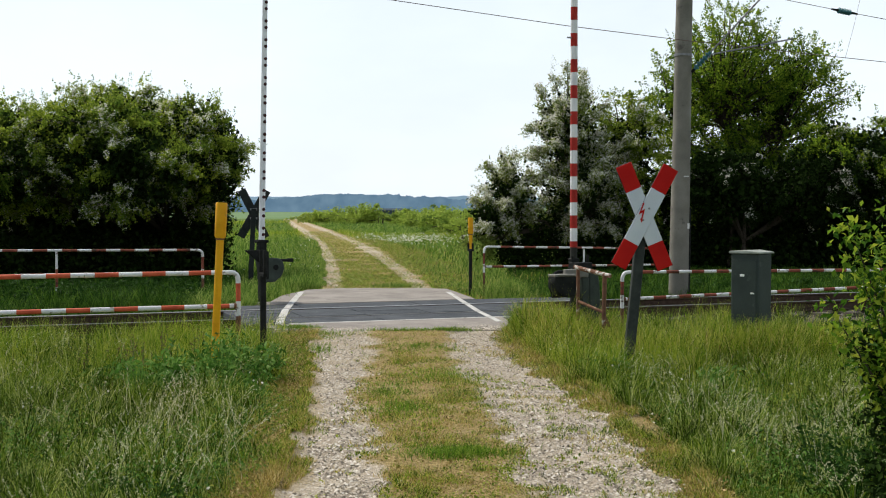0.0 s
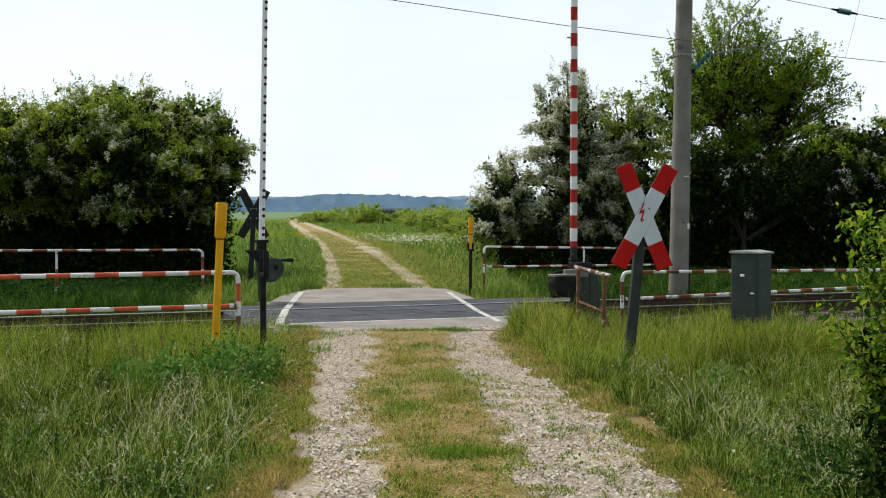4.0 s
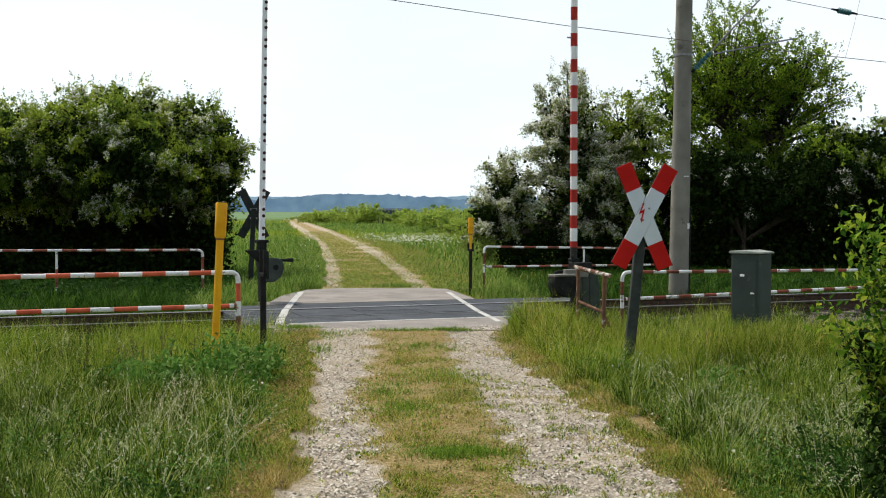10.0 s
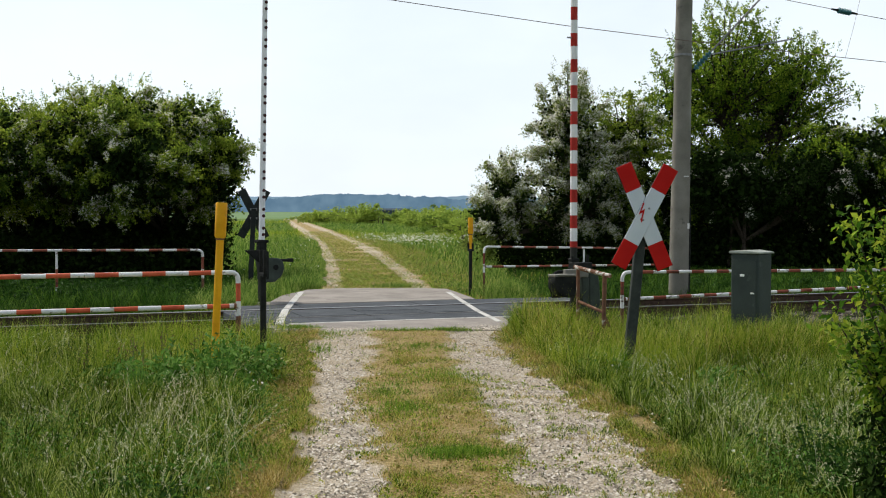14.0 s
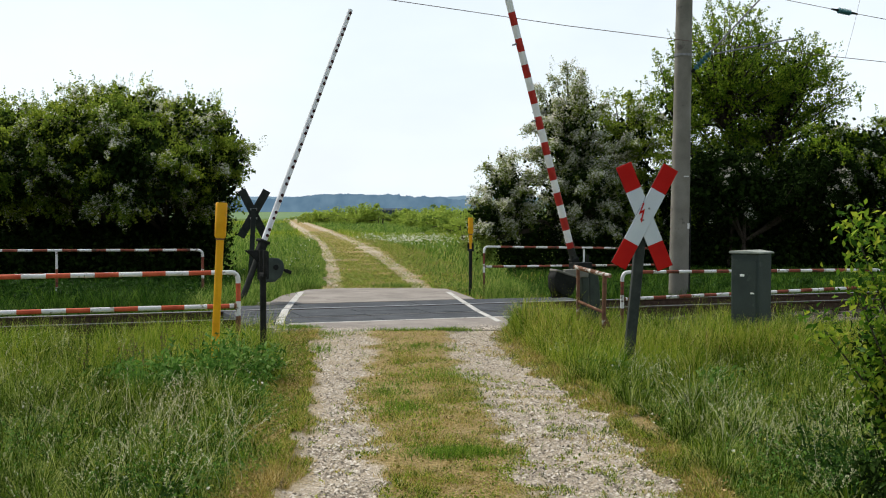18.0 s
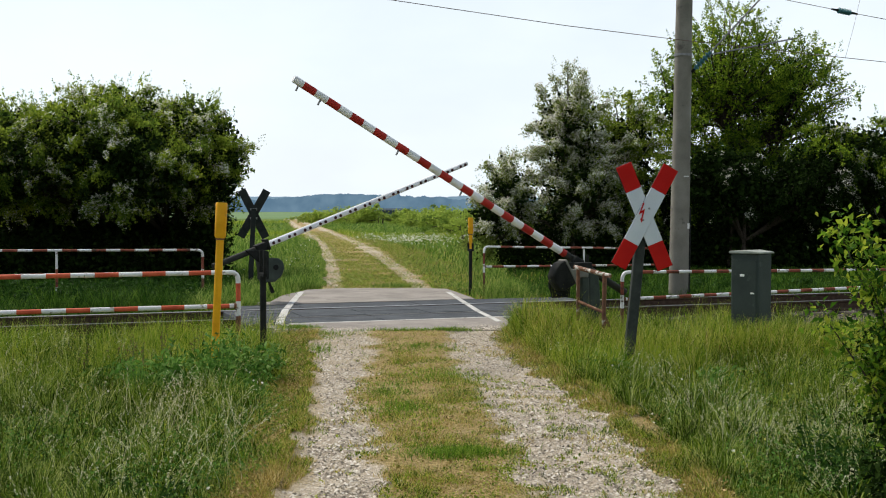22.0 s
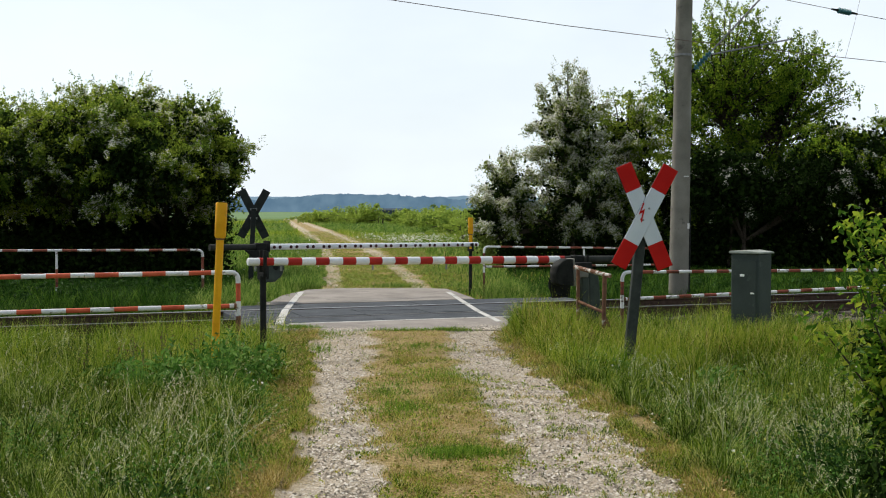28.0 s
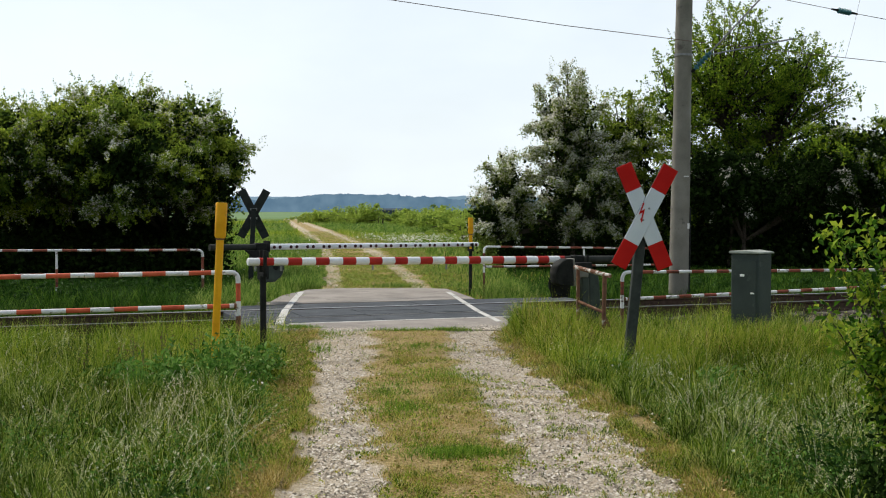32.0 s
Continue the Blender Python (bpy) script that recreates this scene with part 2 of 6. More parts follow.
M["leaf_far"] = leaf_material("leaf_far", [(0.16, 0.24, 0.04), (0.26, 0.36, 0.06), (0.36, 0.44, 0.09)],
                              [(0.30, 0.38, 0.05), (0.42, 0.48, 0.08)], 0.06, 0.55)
M["leaf_meadow_bush"] = leaf_material("leaf_meadow_bush", [(0.07, 0.13, 0.02), (0.13, 0.21, 0.03), (0.22, 0.30, 0.05)], through_light=0.45)
M["blossom"] = leaf_material("blossom", [(0.62, 0.60, 0.50), (0.74, 0.72, 0.64), (0.84, 0.82, 0.77)], through_light=0.35)
M["daisy"] = leaf_material("daisy", [(0.62, 0.60, 0.48), (0.80, 0.78, 0.68)], through_light=0.2)


def ground_material():
    m = surface("ground", [(0.028, 0.045, 0.010), (0.055, 0.080, 0.016), (0.10, 0.105, 0.032)], 0.9, 1.0, bump=0.6, fine=30, spec=0.1)
    return m


def track_material():
    """Farm track: crushed limestone in the wheel ruts, dry short grass between and beside them."""
    m = bpy.data.materials.new("farm_track")
    m.use_nodes = True
    nt = m.node_tree
    n, l = nt.nodes, nt.links
    b = n["Principled BSDF"]
    b.inputs["Roughness"].default_value = 0.95
    b.inputs["Specular IOR Level"].default_value = 0.15
    co = n.new("ShaderNodeTexCoord")
    at = n.new("ShaderNodeAttribute")
    at.attribute_name = "rut"
    edge = n.new("ShaderNodeTexNoise")
    edge.inputs["Scale"].default_value, edge.inputs["Detail"].default_value, edge.inputs["Roughness"].default_value = 2.6, 10, 0.78
    l.new(co.outputs["Object"], edge.inputs["Vector"])
    ma = n.new("ShaderNodeMath")
    ma.operation = "MULTIPLY_ADD"
    l.new(edge.outputs["Fac"], ma.inputs[0])
    ma.inputs[1].default_value = 1.9
    l.new(at.outputs["Fac"], ma.inputs[2])
    mask = ramp_node(nt, [(0.30, (0, 0, 0)), (0.66, (1, 1, 1))])
    half = n.new("ShaderNodeMath")
    half.operation = "MULTIPLY_ADD"
    l.new(ma.outputs[0], half.inputs[0])
    half.inputs[1].default_value, half.inputs[2].default_value = 0.5, -0.22
    l.new(half.outputs[0], mask.inputs["Fac"])
    vor = n.new("ShaderNodeTexVoronoi")
    vor.inputs["Scale"].default_value = 70
    l.new(co.outputs["Object"], vor.inputs["Vector"])
    vor2 = n.new("ShaderNodeTexVoronoi")
    vor2.inputs["Scale"].default_value = 190
    l.new(co.outputs["Object"], vor2.inputs["Vector"])
    sep = n.new("ShaderNodeSeparateColor")
    l.new(vor.outputs["Color"], sep.inputs["Color"])
    grav = ramp_node(nt, [(0.0, (0.17, 0.135, 0.095)), (0.35, (0.34, 0.285, 0.205)), (0.7, (0.48, 0.41, 0.315)), (1.0, (0.68, 0.62, 0.52))])
    l.new(sep.outputs["Red"], grav.inputs["Fac"])
    soil_n = n.new("ShaderNodeTexNoise")
    soil_n.inputs["Scale"].default_value, soil_n.inputs["Detail"].default_value = 2.3, 7
    l.new(co.outputs["Object"], soil_n.inputs["Vector"])
    soil = ramp_node(nt, [(0.38, (0.31, 0.25, 0.165)), (0.62, (0.48, 0.405, 0.30))])
    l.new(soil_n.outputs["Fac"], soil.inputs["Fac"])
    gm = n.new("ShaderNodeMix")
    gm.data_type = "RGBA"
    gm.inputs["Factor"].default_value = 0.62
    l.new(soil.outputs["Color"], gm.inputs["A"])
    l.new(grav.outputs["Color"], gm.inputs["B"])
    dry_n = n.new("ShaderNodeTexNoise")
    dry_n.inputs["Scale"].default_value, dry_n.inputs["Detail"].default_value, dry_n.inputs["Roughness"].default_value = 34.0, 8, 0.78
    l.new(co.outputs["Object"], dry_n.inputs["Vector"])
    dry = ramp_node(nt, [(0.32, (0.07, 0.056, 0.020)), (0.44, (0.19, 0.142, 0.050)), (0.54, (0.33, 0.238, 0.092)), (0.62, (0.43, 0.332, 0.165)), (0.70, (0.58, 0.48, 0.34))])
    l.new(dry_n.outputs["Fac"], dry.inputs["Fac"])
    mx = n.new("ShaderNodeMix")
    mx.data_type = "RGBA"
    l.new(mask.outputs["Color"], mx.inputs["Factor"])
    l.new(dry.outputs["Color"], mx.inputs["A"])
    l.new(gm.outputs["Result"], mx.inputs["B"])
    l.new(mx.outputs["Result"], b.inputs["Base Color"])
    hs = n.new("ShaderNodeMath")
    hs.operation = "ADD"
    l.new(vor.outputs["Distance"], hs.inputs[0])
    l.new(vor2.outputs["Distance"], hs.inputs[1])
    bp = n.new("ShaderNodeBump")
    bp.invert = True
    bp.inputs["Strength"].default_value, bp.inputs["Distance"].default_value = 0.8, 0.010
    l.new(hs.outputs[0], bp.inputs["Height"])
    l.new(bp.outputs["Normal"], b.inputs["Normal"])
    return m


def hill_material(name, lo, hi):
    """Wooded ridge on the horizon, kilometres off: plain glowing backdrop, haze in its colours."""
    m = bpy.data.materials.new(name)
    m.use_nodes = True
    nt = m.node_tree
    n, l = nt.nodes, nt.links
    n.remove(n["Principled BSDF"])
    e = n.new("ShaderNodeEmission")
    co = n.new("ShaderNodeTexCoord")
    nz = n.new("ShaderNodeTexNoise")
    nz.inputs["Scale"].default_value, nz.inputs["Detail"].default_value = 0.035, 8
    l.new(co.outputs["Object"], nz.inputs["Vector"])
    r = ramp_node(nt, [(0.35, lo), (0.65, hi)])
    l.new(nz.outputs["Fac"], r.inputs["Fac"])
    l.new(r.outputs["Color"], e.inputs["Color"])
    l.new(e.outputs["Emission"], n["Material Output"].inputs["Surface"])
    return m


# ---- building helpers ----
class Geo:
    """Collects vertices, faces and material slots of one mesh."""

    def __init__(self):
        self.v, self.f, self.m = [], [], []

    def add(self, verts, faces, mat=0):
        k = len(self.v)
        self.v += [tuple(p) for p in verts]
        self.f += [tuple(i + k for i in q) for q in faces]
        self.m += [mat] * len(faces)
        return self

    def box(self, size, at=(0, 0, 0), rot=(0, 0, 0), bevel=0.004, mat=0, taper=1.0):
        bm = bmesh.new()
        bmesh.ops.create_cube(bm, size=1.0)
        for q in bm.verts:
            k = taper if q.co.z > 0 else 1.0
            q.co = Vector((q.co.x * size[0] * k, q.co.y * size[1] * k, q.co.z * size[2]))
        if bevel:
            bmesh.ops.bevel(bm, geom=list(bm.edges), offset=bevel, segments=1, affect="EDGES")
        bm.transform(pose(*at, *rot))
        bm.verts.index_update()
        self.add([q.co for q in bm.verts], [[q.index for q in f.verts] for f in bm.faces], mat)
        bm.free()
        return self

    def prism(self, outline, depth, m=Matrix.Identity(4), mat=0, bevel=0.004):
        """An outline in x and z, extruded along y by depth, chamfered."""
        bm = bmesh.new()
        vs = [bm.verts.new((x, -depth / 2, z)) for x, z in outline]
        face = bm.faces.new(vs)
        ex = bmesh.ops.extrude_face_region(bm, geom=[face])
        for q in ex["geom"]:
            if isinstance(q, bmesh.types.BMVert):
                q.co.y += depth
        bmesh.ops.recalc_face_normals(bm, faces=list(bm.faces))
        if bevel:
            bmesh.ops.bevel(bm, geom=list(bm.edges), offset=bevel, segments=1, affect="EDGES")
        bm.transform(m)
        bm.verts.index_update()
        self.add([q.co for q in bm.verts], [[q.index for q in f.verts] for f in bm.faces], mat)
        bm.free()
        return self

    def tube(self, pts, radii, n=12, mats=None, caps=True):
        """A pipe through pts, of one radius or one for each point; mats: a slot for each length between points."""
        pts = [Vector(p) for p in pts]
        if not hasattr(radii, "__len__"):
            radii = [radii] * len(pts)
        ring0 = len(self.v)
        up = None
        for i, p in enumerate(pts):
            d = (pts[min(i + 1, len(pts) - 1)] - pts[max(i - 1, 0)]).normalized()
            if up is None:
                up = d.orthogonal().normalized()
            else:
                up = (up - d * up.dot(d)).normalized()
            side = d.cross(up)
            for j in range(n):
                a = 2 * math.pi * j / n
                self.v.append(tuple(p + (up * math.cos(a) + side * math.sin(a)) * radii[i]))
        for i in range(len(pts) - 1):
            for j in range(n):
                a, b2 = ring0 + i * n + j, ring0 + i * n + (j + 1) % n
                self.f.append((a, b2, b2 + n, a + n))
                self.m.append(mats[i] if mats else 0)
        if caps:
            self.f.append(tuple(ring0 + j for j in reversed(range(n))))
            self.m.append(mats[0] if mats else 0)
            k = ring0 + (len(pts) - 1) * n
            self.f.append(tuple(k + j for j in range(n)))
            self.m.append(mats[-1] if mats else 0)
        return self

    def lathe(self, profile, m=Matrix.Identity(4), n=16, mat=0):
        """A turned shape: profile of (radius, height) along the local z axis."""
        k = len(self.v)
        for r, z in profile:
            for j in range(n):
                a = 2 * math.pi * j / n
                self.v.append(tuple(m @ Vector((r * math.cos(a), r * math.sin(a), z))))
        for i in range(len(profile) - 1):
            for j in range(n):
                a, b2 = k + i * n + j, k + i * n + (j + 1) % n
                self.f.append((a, b2, b2 + n, a + n))
                self.m.append(mat)
        self.f.append(tuple(k + j for j in reversed(range(n))))
        self.m.append(mat)
        e = k + (len(profile) - 1) * n
        self.f.append(tuple(e + j for j in range(n)))
        self.m.append(mat)
        return self

    def mesh(self, name, mats, angle=40):
        me = bpy.data.meshes.new(name)
        me.from_pydata(self.v, [], self.f)
        for q in (mats if isinstance(mats, (list, tuple)) else [mats]):
            me.materials.append(q)
        me.polygons.foreach_set("material_index", self.m)
        me.polygons.foreach_set("use_smooth", [True] * len(self.f))
        me.set_sharp_from_angle(angle=radians(angle))
        me.update()
        return me


def part(name, geo, mats, parent, label="", m=None, angle=40):
    """Links geometry as one mesh object under a thing or a part."""
    ob = new(name, geo.mesh(name, mats, angle) if isinstance(geo, Geo) else geo)
    ob.parent = parent
    if m is not None:
        ob.matrix_basis = m
    if label:
        tagged(ob, label)
    return ob


def thing(name, m, label, category, group="", kind=""):
    ob = new(name)
    ob.empty_display_size = 0.2
    ob.matrix_basis = m
    return tagged(ob, label, category, group, kind)


def mesh_np(name, verts, tris, mat, smooth=False):
    """A mesh from arrays of vertices and triangles."""
    verts, tris = np.asarray(verts, np.float32), np.asarray(tris, np.int32)
    me = bpy.data.meshes.new(name)
    me.vertices.add(len(verts))
    me.vertices.foreach_set("co", verts.ravel())
    me.loops.add(tris.size)
    me.loops.foreach_set("vertex_index", tris.ravel())
    me.polygons.add(len(tris))
    me.polygons.foreach_set("loop_start", np.arange(0, tris.size, 3, dtype=np.int32))
    if smooth:
        me.polygons.foreach_set("use_smooth", np.ones(len(tris), bool))
    me.materials.append(mat)
    me.update()
    return me


def elbow(a, corner, b2, r, n=5):
    """Points of a rounded corner between a and b2."""
    a, corner, b2 = Vector(a), Vector(corner), Vector(b2)
    p, q = corner + (a - corner).normalized() * r, corner + (b2 - corner).normalized() * r
    return [(p * (1 - t) + corner * t) * (1 - t) + (corner * (1 - t) + q * t) * t for t in [i / n for i in range(n + 1)]]


def striped(pts, step, start=0.0, first=0):
    """Cuts a polyline at every step of its length; returns its points and the slot of each length."""
    pts = [Vector(p) for p in pts]
    out, mats, run = [pts[0]], [], start
    for a, b2 in zip(pts, pts[1:]):
        length, done = (b2 - a).length, 0.0
        while length - done > 1e-5:
            left = step - (run % step)
            if left < 1e-5:
                left = step
            go = min(left, length - done)
            if left - go < 1e-6:
                go = left
            mats.append((int(run / step + 1e-4) + first) % 2)
            done += go
            run += go
            out.append(a.lerp(b2, min(1.0, done / length)))
    return out, mats


# ---- plan: the railway crosses the farm track at a slant ----
SLOPE = 0.354                                   # rails: y = y0 + SLOPE * x
TURN = math.degrees(math.atan(SLOPE))
CS = 1 / math.sqrt(1 + SLOPE * SLOPE)
TRACK_Y = 18.71


def off_track(x, y):
    """Distance from the middle of the railway, positive beyond it."""
    return (y - TRACK_Y - SLOPE * x) * CS


def on_line(y0, x, z=0.0):
    return Vector((x, y0 + SLOPE * x, z))


RAIL_FRAME = pose(0, TRACK_Y, 0, 0, 0, TURN)     # local x along the rails, y across

NEAR_Y = np.array([2.0, 5.0, 6.4, 8.6, 11.7, 14.3, 16.0])
L_OUT = np.array([-0.95, -0.96, -0.97, -1.06, -1.32, -1.62, -1.72])
L_IN = np.array([-0.26, -0.28, -0.32, -0.56, -0.79, -0.92, -0.97])
R_IN = np.array([0.48, 0.44, 0.42, 0.42, 0.18, 0.10, 0.06])
R_OUT = np.array([1.46, 1.46, 1.47, 1.46, 1.00, 0.74, 0.66])
FAR_Y = np.array([22.5, 24.6, 30.4, 39.8, 57.6, 89.5, 153.0, 230.0])
FAR_X = np.array([-1.30, -1.47, -2.05, -3.10, -5.30, -10.0, -19.6, -31.0])


rng = np.random.default_rng(7)


def vnoise(x, y, scale, seed=0):
    """Smooth value noise on arrays."""
    x, y = np.asarray(x, float) * scale + 17.3 * seed, np.asarray(y, float) * scale - 9.1 * seed
    i, j = np.floor(x).astype(int), np.floor(y).astype(int)
    u, w = x - i, y - j
    u, w = u * u * (3 - 2 * u), w * w * (3 - 2 * w)

    def h(a, b2):
        q = np.sin(a * 127.1 + b2 * 311.7 + seed * 74.7) * 43758.5453
        return q - np.floor(q)
    return (h(i, j) * (1 - u) + h(i + 1, j) * u) * (1 - w) + (h(i, j + 1) * (1 - u) + h(i + 1, j + 1) * u) * w


def wander(x, y):
    """Uneven run of the edges of the farm track."""
    return 0.18 * (vnoise(x, y, 1.1, 21) - 0.5) + 0.22 * (vnoise(x, y, 3.1, 22) - 0.5) + 0.12 * (vnoise(x, y, 8.0, 23) - 0.5)


def road_edges(x, y):
    """How far outside the farm track a place lies (negative inside)."""
    x, y = np.asarray(x, float), np.asarray(y, float)
    near = np.maximum(np.interp(y, NEAR_Y, L_OUT) - x, x - np.interp(y, NEAR_Y, R_OUT)) + wander(x, y)
    c = np.interp(y, FAR_Y, FAR_X)
    far = np.abs(x - c) - 1.25
    return np.where(y < 17.5, near, far)


def ground_z(x, y):
    """Level of the soil beside track and railway."""
    x, y = np.asarray(x, float), np.asarray(y, float)
    d = np.abs(off_track(x, y))
    z = -0.06 - 0.10 * np.clip((road_edges(x, y) - 0.1) / 1.2, 0, 1)
    z = z - 0.10 * np.clip((d - 1.9) / 1.5, 0, 1) * np.clip((road_edges(x, y) - 0.2) / 1.0, 0, 1)
    z = np.where(d < 2.6, np.minimum(z, -0.32 + 0.0 * z), z)
    z = z + 0.05 * (vnoise(x, y, 0.9, 3) - 0.5)
    plain = np.where(y < 17.5, np.maximum(np.interp(y, NEAR_Y, L_OUT) - x - 0.09, x - np.interp(y, NEAR_Y, R_OUT) - 0.19), road_edges(x, y) - 0.25)
    z = np.where(plain < 0, -0.16, z)
    far = np.clip((y - 60) / 100, 0, 1)
    return z * (1 - far) - 0.10 * far


# ---- ground sheet ----
def build_ground():
    def axis(dense, step, limit, grow=1.16):
        a, s = list(np.arange(dense[0], dense[1] + 1e-6, step)), step
        hi = a[-1]
        while hi < limit:
            s *= grow
            hi += s
            a.append(hi)
        lo, s = a[0], step
        while lo > -limit:
            s *= grow
            lo -= s
            a.insert(0, lo)
        return np.array(a)
    xs, ys = axis((-9, 9), 0.15, 4200), axis((2, 34), 0.15, 4200)
    gx, gy = np.meshgrid(xs, ys)
    z = ground_z(gx, gy)
    v = np.stack([gx.ravel(), gy.ravel(), z.ravel()], 1)
    nx, ny = len(xs), len(ys)
    i = (np.arange(ny - 1)[:, None] * nx + np.arange(nx - 1)[None]).ravel()
    t = np.concatenate([np.stack([i, i + 1, i + nx + 1], 1), np.stack([i, i + nx + 1, i + nx], 1)])
    me = mesh_np("ground", v, t, ground_material(), True)
    me.materials.append(surface("meadow_turf", [(0.045, 0.09, 0.018), (0.085, 0.14, 0.03), (0.17, 0.19, 0.06)], 0.12, 1.0, bump=0.4, fine=2.5, spec=0.05))
    cy = v[t[:, 0], 1]
    me.materials.append(surface("far_crop", [(0.105, 0.170, 0.078), (0.15, 0.22, 0.105)], 0.01, 1.0, bump=0.0, fine=0.3, spec=0.05))
    me.polygons.foreach_set("material_index", (cy > 34).astype(np.int32) + (cy > 250).astype(np.int32))
    ob = new("ground", me)
    tagged(ob, "grassy soil of the verge and the open fields beyond", "ground", kind="structure")


def build_farm_track():
    mat = track_material()

    def strip(name, ys, edges, label):
        cols = len(edges[0])
        v, rut = [], []
        for y, e in zip(ys, edges):
            for k, (x, r, dz) in enumerate(e):
                lift = 0.040 * min(1, max(0, (y - 13.4) / 1.6)) if y < 17 else 0.016 * min(1, max(0, (25.2 - y) / 1.2))
                v.append((x, y, -0.03 + lift + dz + 0.012 * noise.noise((x * 3, y * 3, 0.0)) - 0.022 * r))
                rut.append(r)
        n = len(ys)
        i = (np.arange(n - 1)[:, None] * cols + np.arange(cols - 1)[None]).ravel()
        t = np.concatenate([np.stack([i, i + 1, i + cols + 1], 1), np.stack([i, i + cols + 1, i + cols], 1)])
        me = mesh_np(name, v, t, mat, True)
        at = me.attributes.new("rut", "FLOAT", "POINT")
        at.data.foreach_set("value", np.array(rut, np.float32))
        tagged(new(name, me), label, "road", kind="structure")

    def cross(yy, lo, li, ri, ro, n=90, fringe=0.13):
        row, xs = [], np.linspace(lo - fringe, ro + fringe, n)
        for k, x in enumerate(xs):
            inside = max(min(x - lo, li - x), min(x - ri, ro - x)) - float(wander(x, yy)) * (1.0 if yy < 17 else 1.6)
            r = (0.5 + 0.5 * max(-1.0, min(1.0, inside / 0.12))) * (1.0 if yy < 17 else 0.76) * (0.72 + 0.42 * float(vnoise(x, yy, 1.6, 31)))
            edge = (-0.16 if yy < 17 else -0.07) if k in (0, n - 1) else (0.02 if x < lo else 0.0)
            row.append((x, r, edge))
        return row
    ys = np.concatenate([np.arange(-14.0, 2.0, 0.4), np.arange(2.0, 15.32, 0.09)])
    strip("road", ys, [cross(y, *[float(np.interp(y, NEAR_Y, q)) for q in (L_OUT, L_IN, R_IN, R_OUT + 0.10)]) for y in ys],
          "farm track with two pale gravel wheel ruts and dry grass between")
    ys2, y = [], 22.9
    while y < 232:
        ys2.append(y)
        y += 0.012 * y
    rows = []
    for y in ys2:
        c = float(np.interp(y, FAR_Y, FAR_X))
        w = 0.20 + 0.20 * min(1, max(0, (y - 25) / 25))
        rows.append(cross(y, c - 0.94 - w, c - 0.94 + w, c + 0.95 - w, c + 0.95 + w, 60, 0.04 + 0.26 * min(1, max(0, (y - 24.2) / 2))))
    strip("road", ys2, rows, "farm track climbing away between meadows in two pale ruts")


# ---- the crossing deck ----
def slab(outline, top, depth, name, mat, parent=None, label="", bevel=0.012):
    bm = bmesh.new()
    vs = [bm.verts.new((x, y, top)) for x, y in outline]
    f = bm.faces.new(vs)
    if f.normal.z < 0:
        f.normal_flip()
    ex = bmesh.ops.extrude_face_region(bm, geom=[f])
    for q in ex["geom"]:
        if isinstance(q, bmesh.types.BMVert):
            q.co.z -= depth
    bmesh.ops.recalc_face_normals(bm, faces=list(bm.faces))
    bmesh.ops.bevel(bm, geom=[e for e in bm.edges if all(abs(q.co.z - top) < 1e-5 for q in e.verts)], offset=bevel, segments=2, affect="EDGES")
    me = bpy.data.meshes.new(name)
    bm.to_mesh(me)
    bm.free()
    me.materials.append(mat)
    ob = new(name, me)
    ob.parent = parent
    if label:
        tagged(ob, label)
    return ob


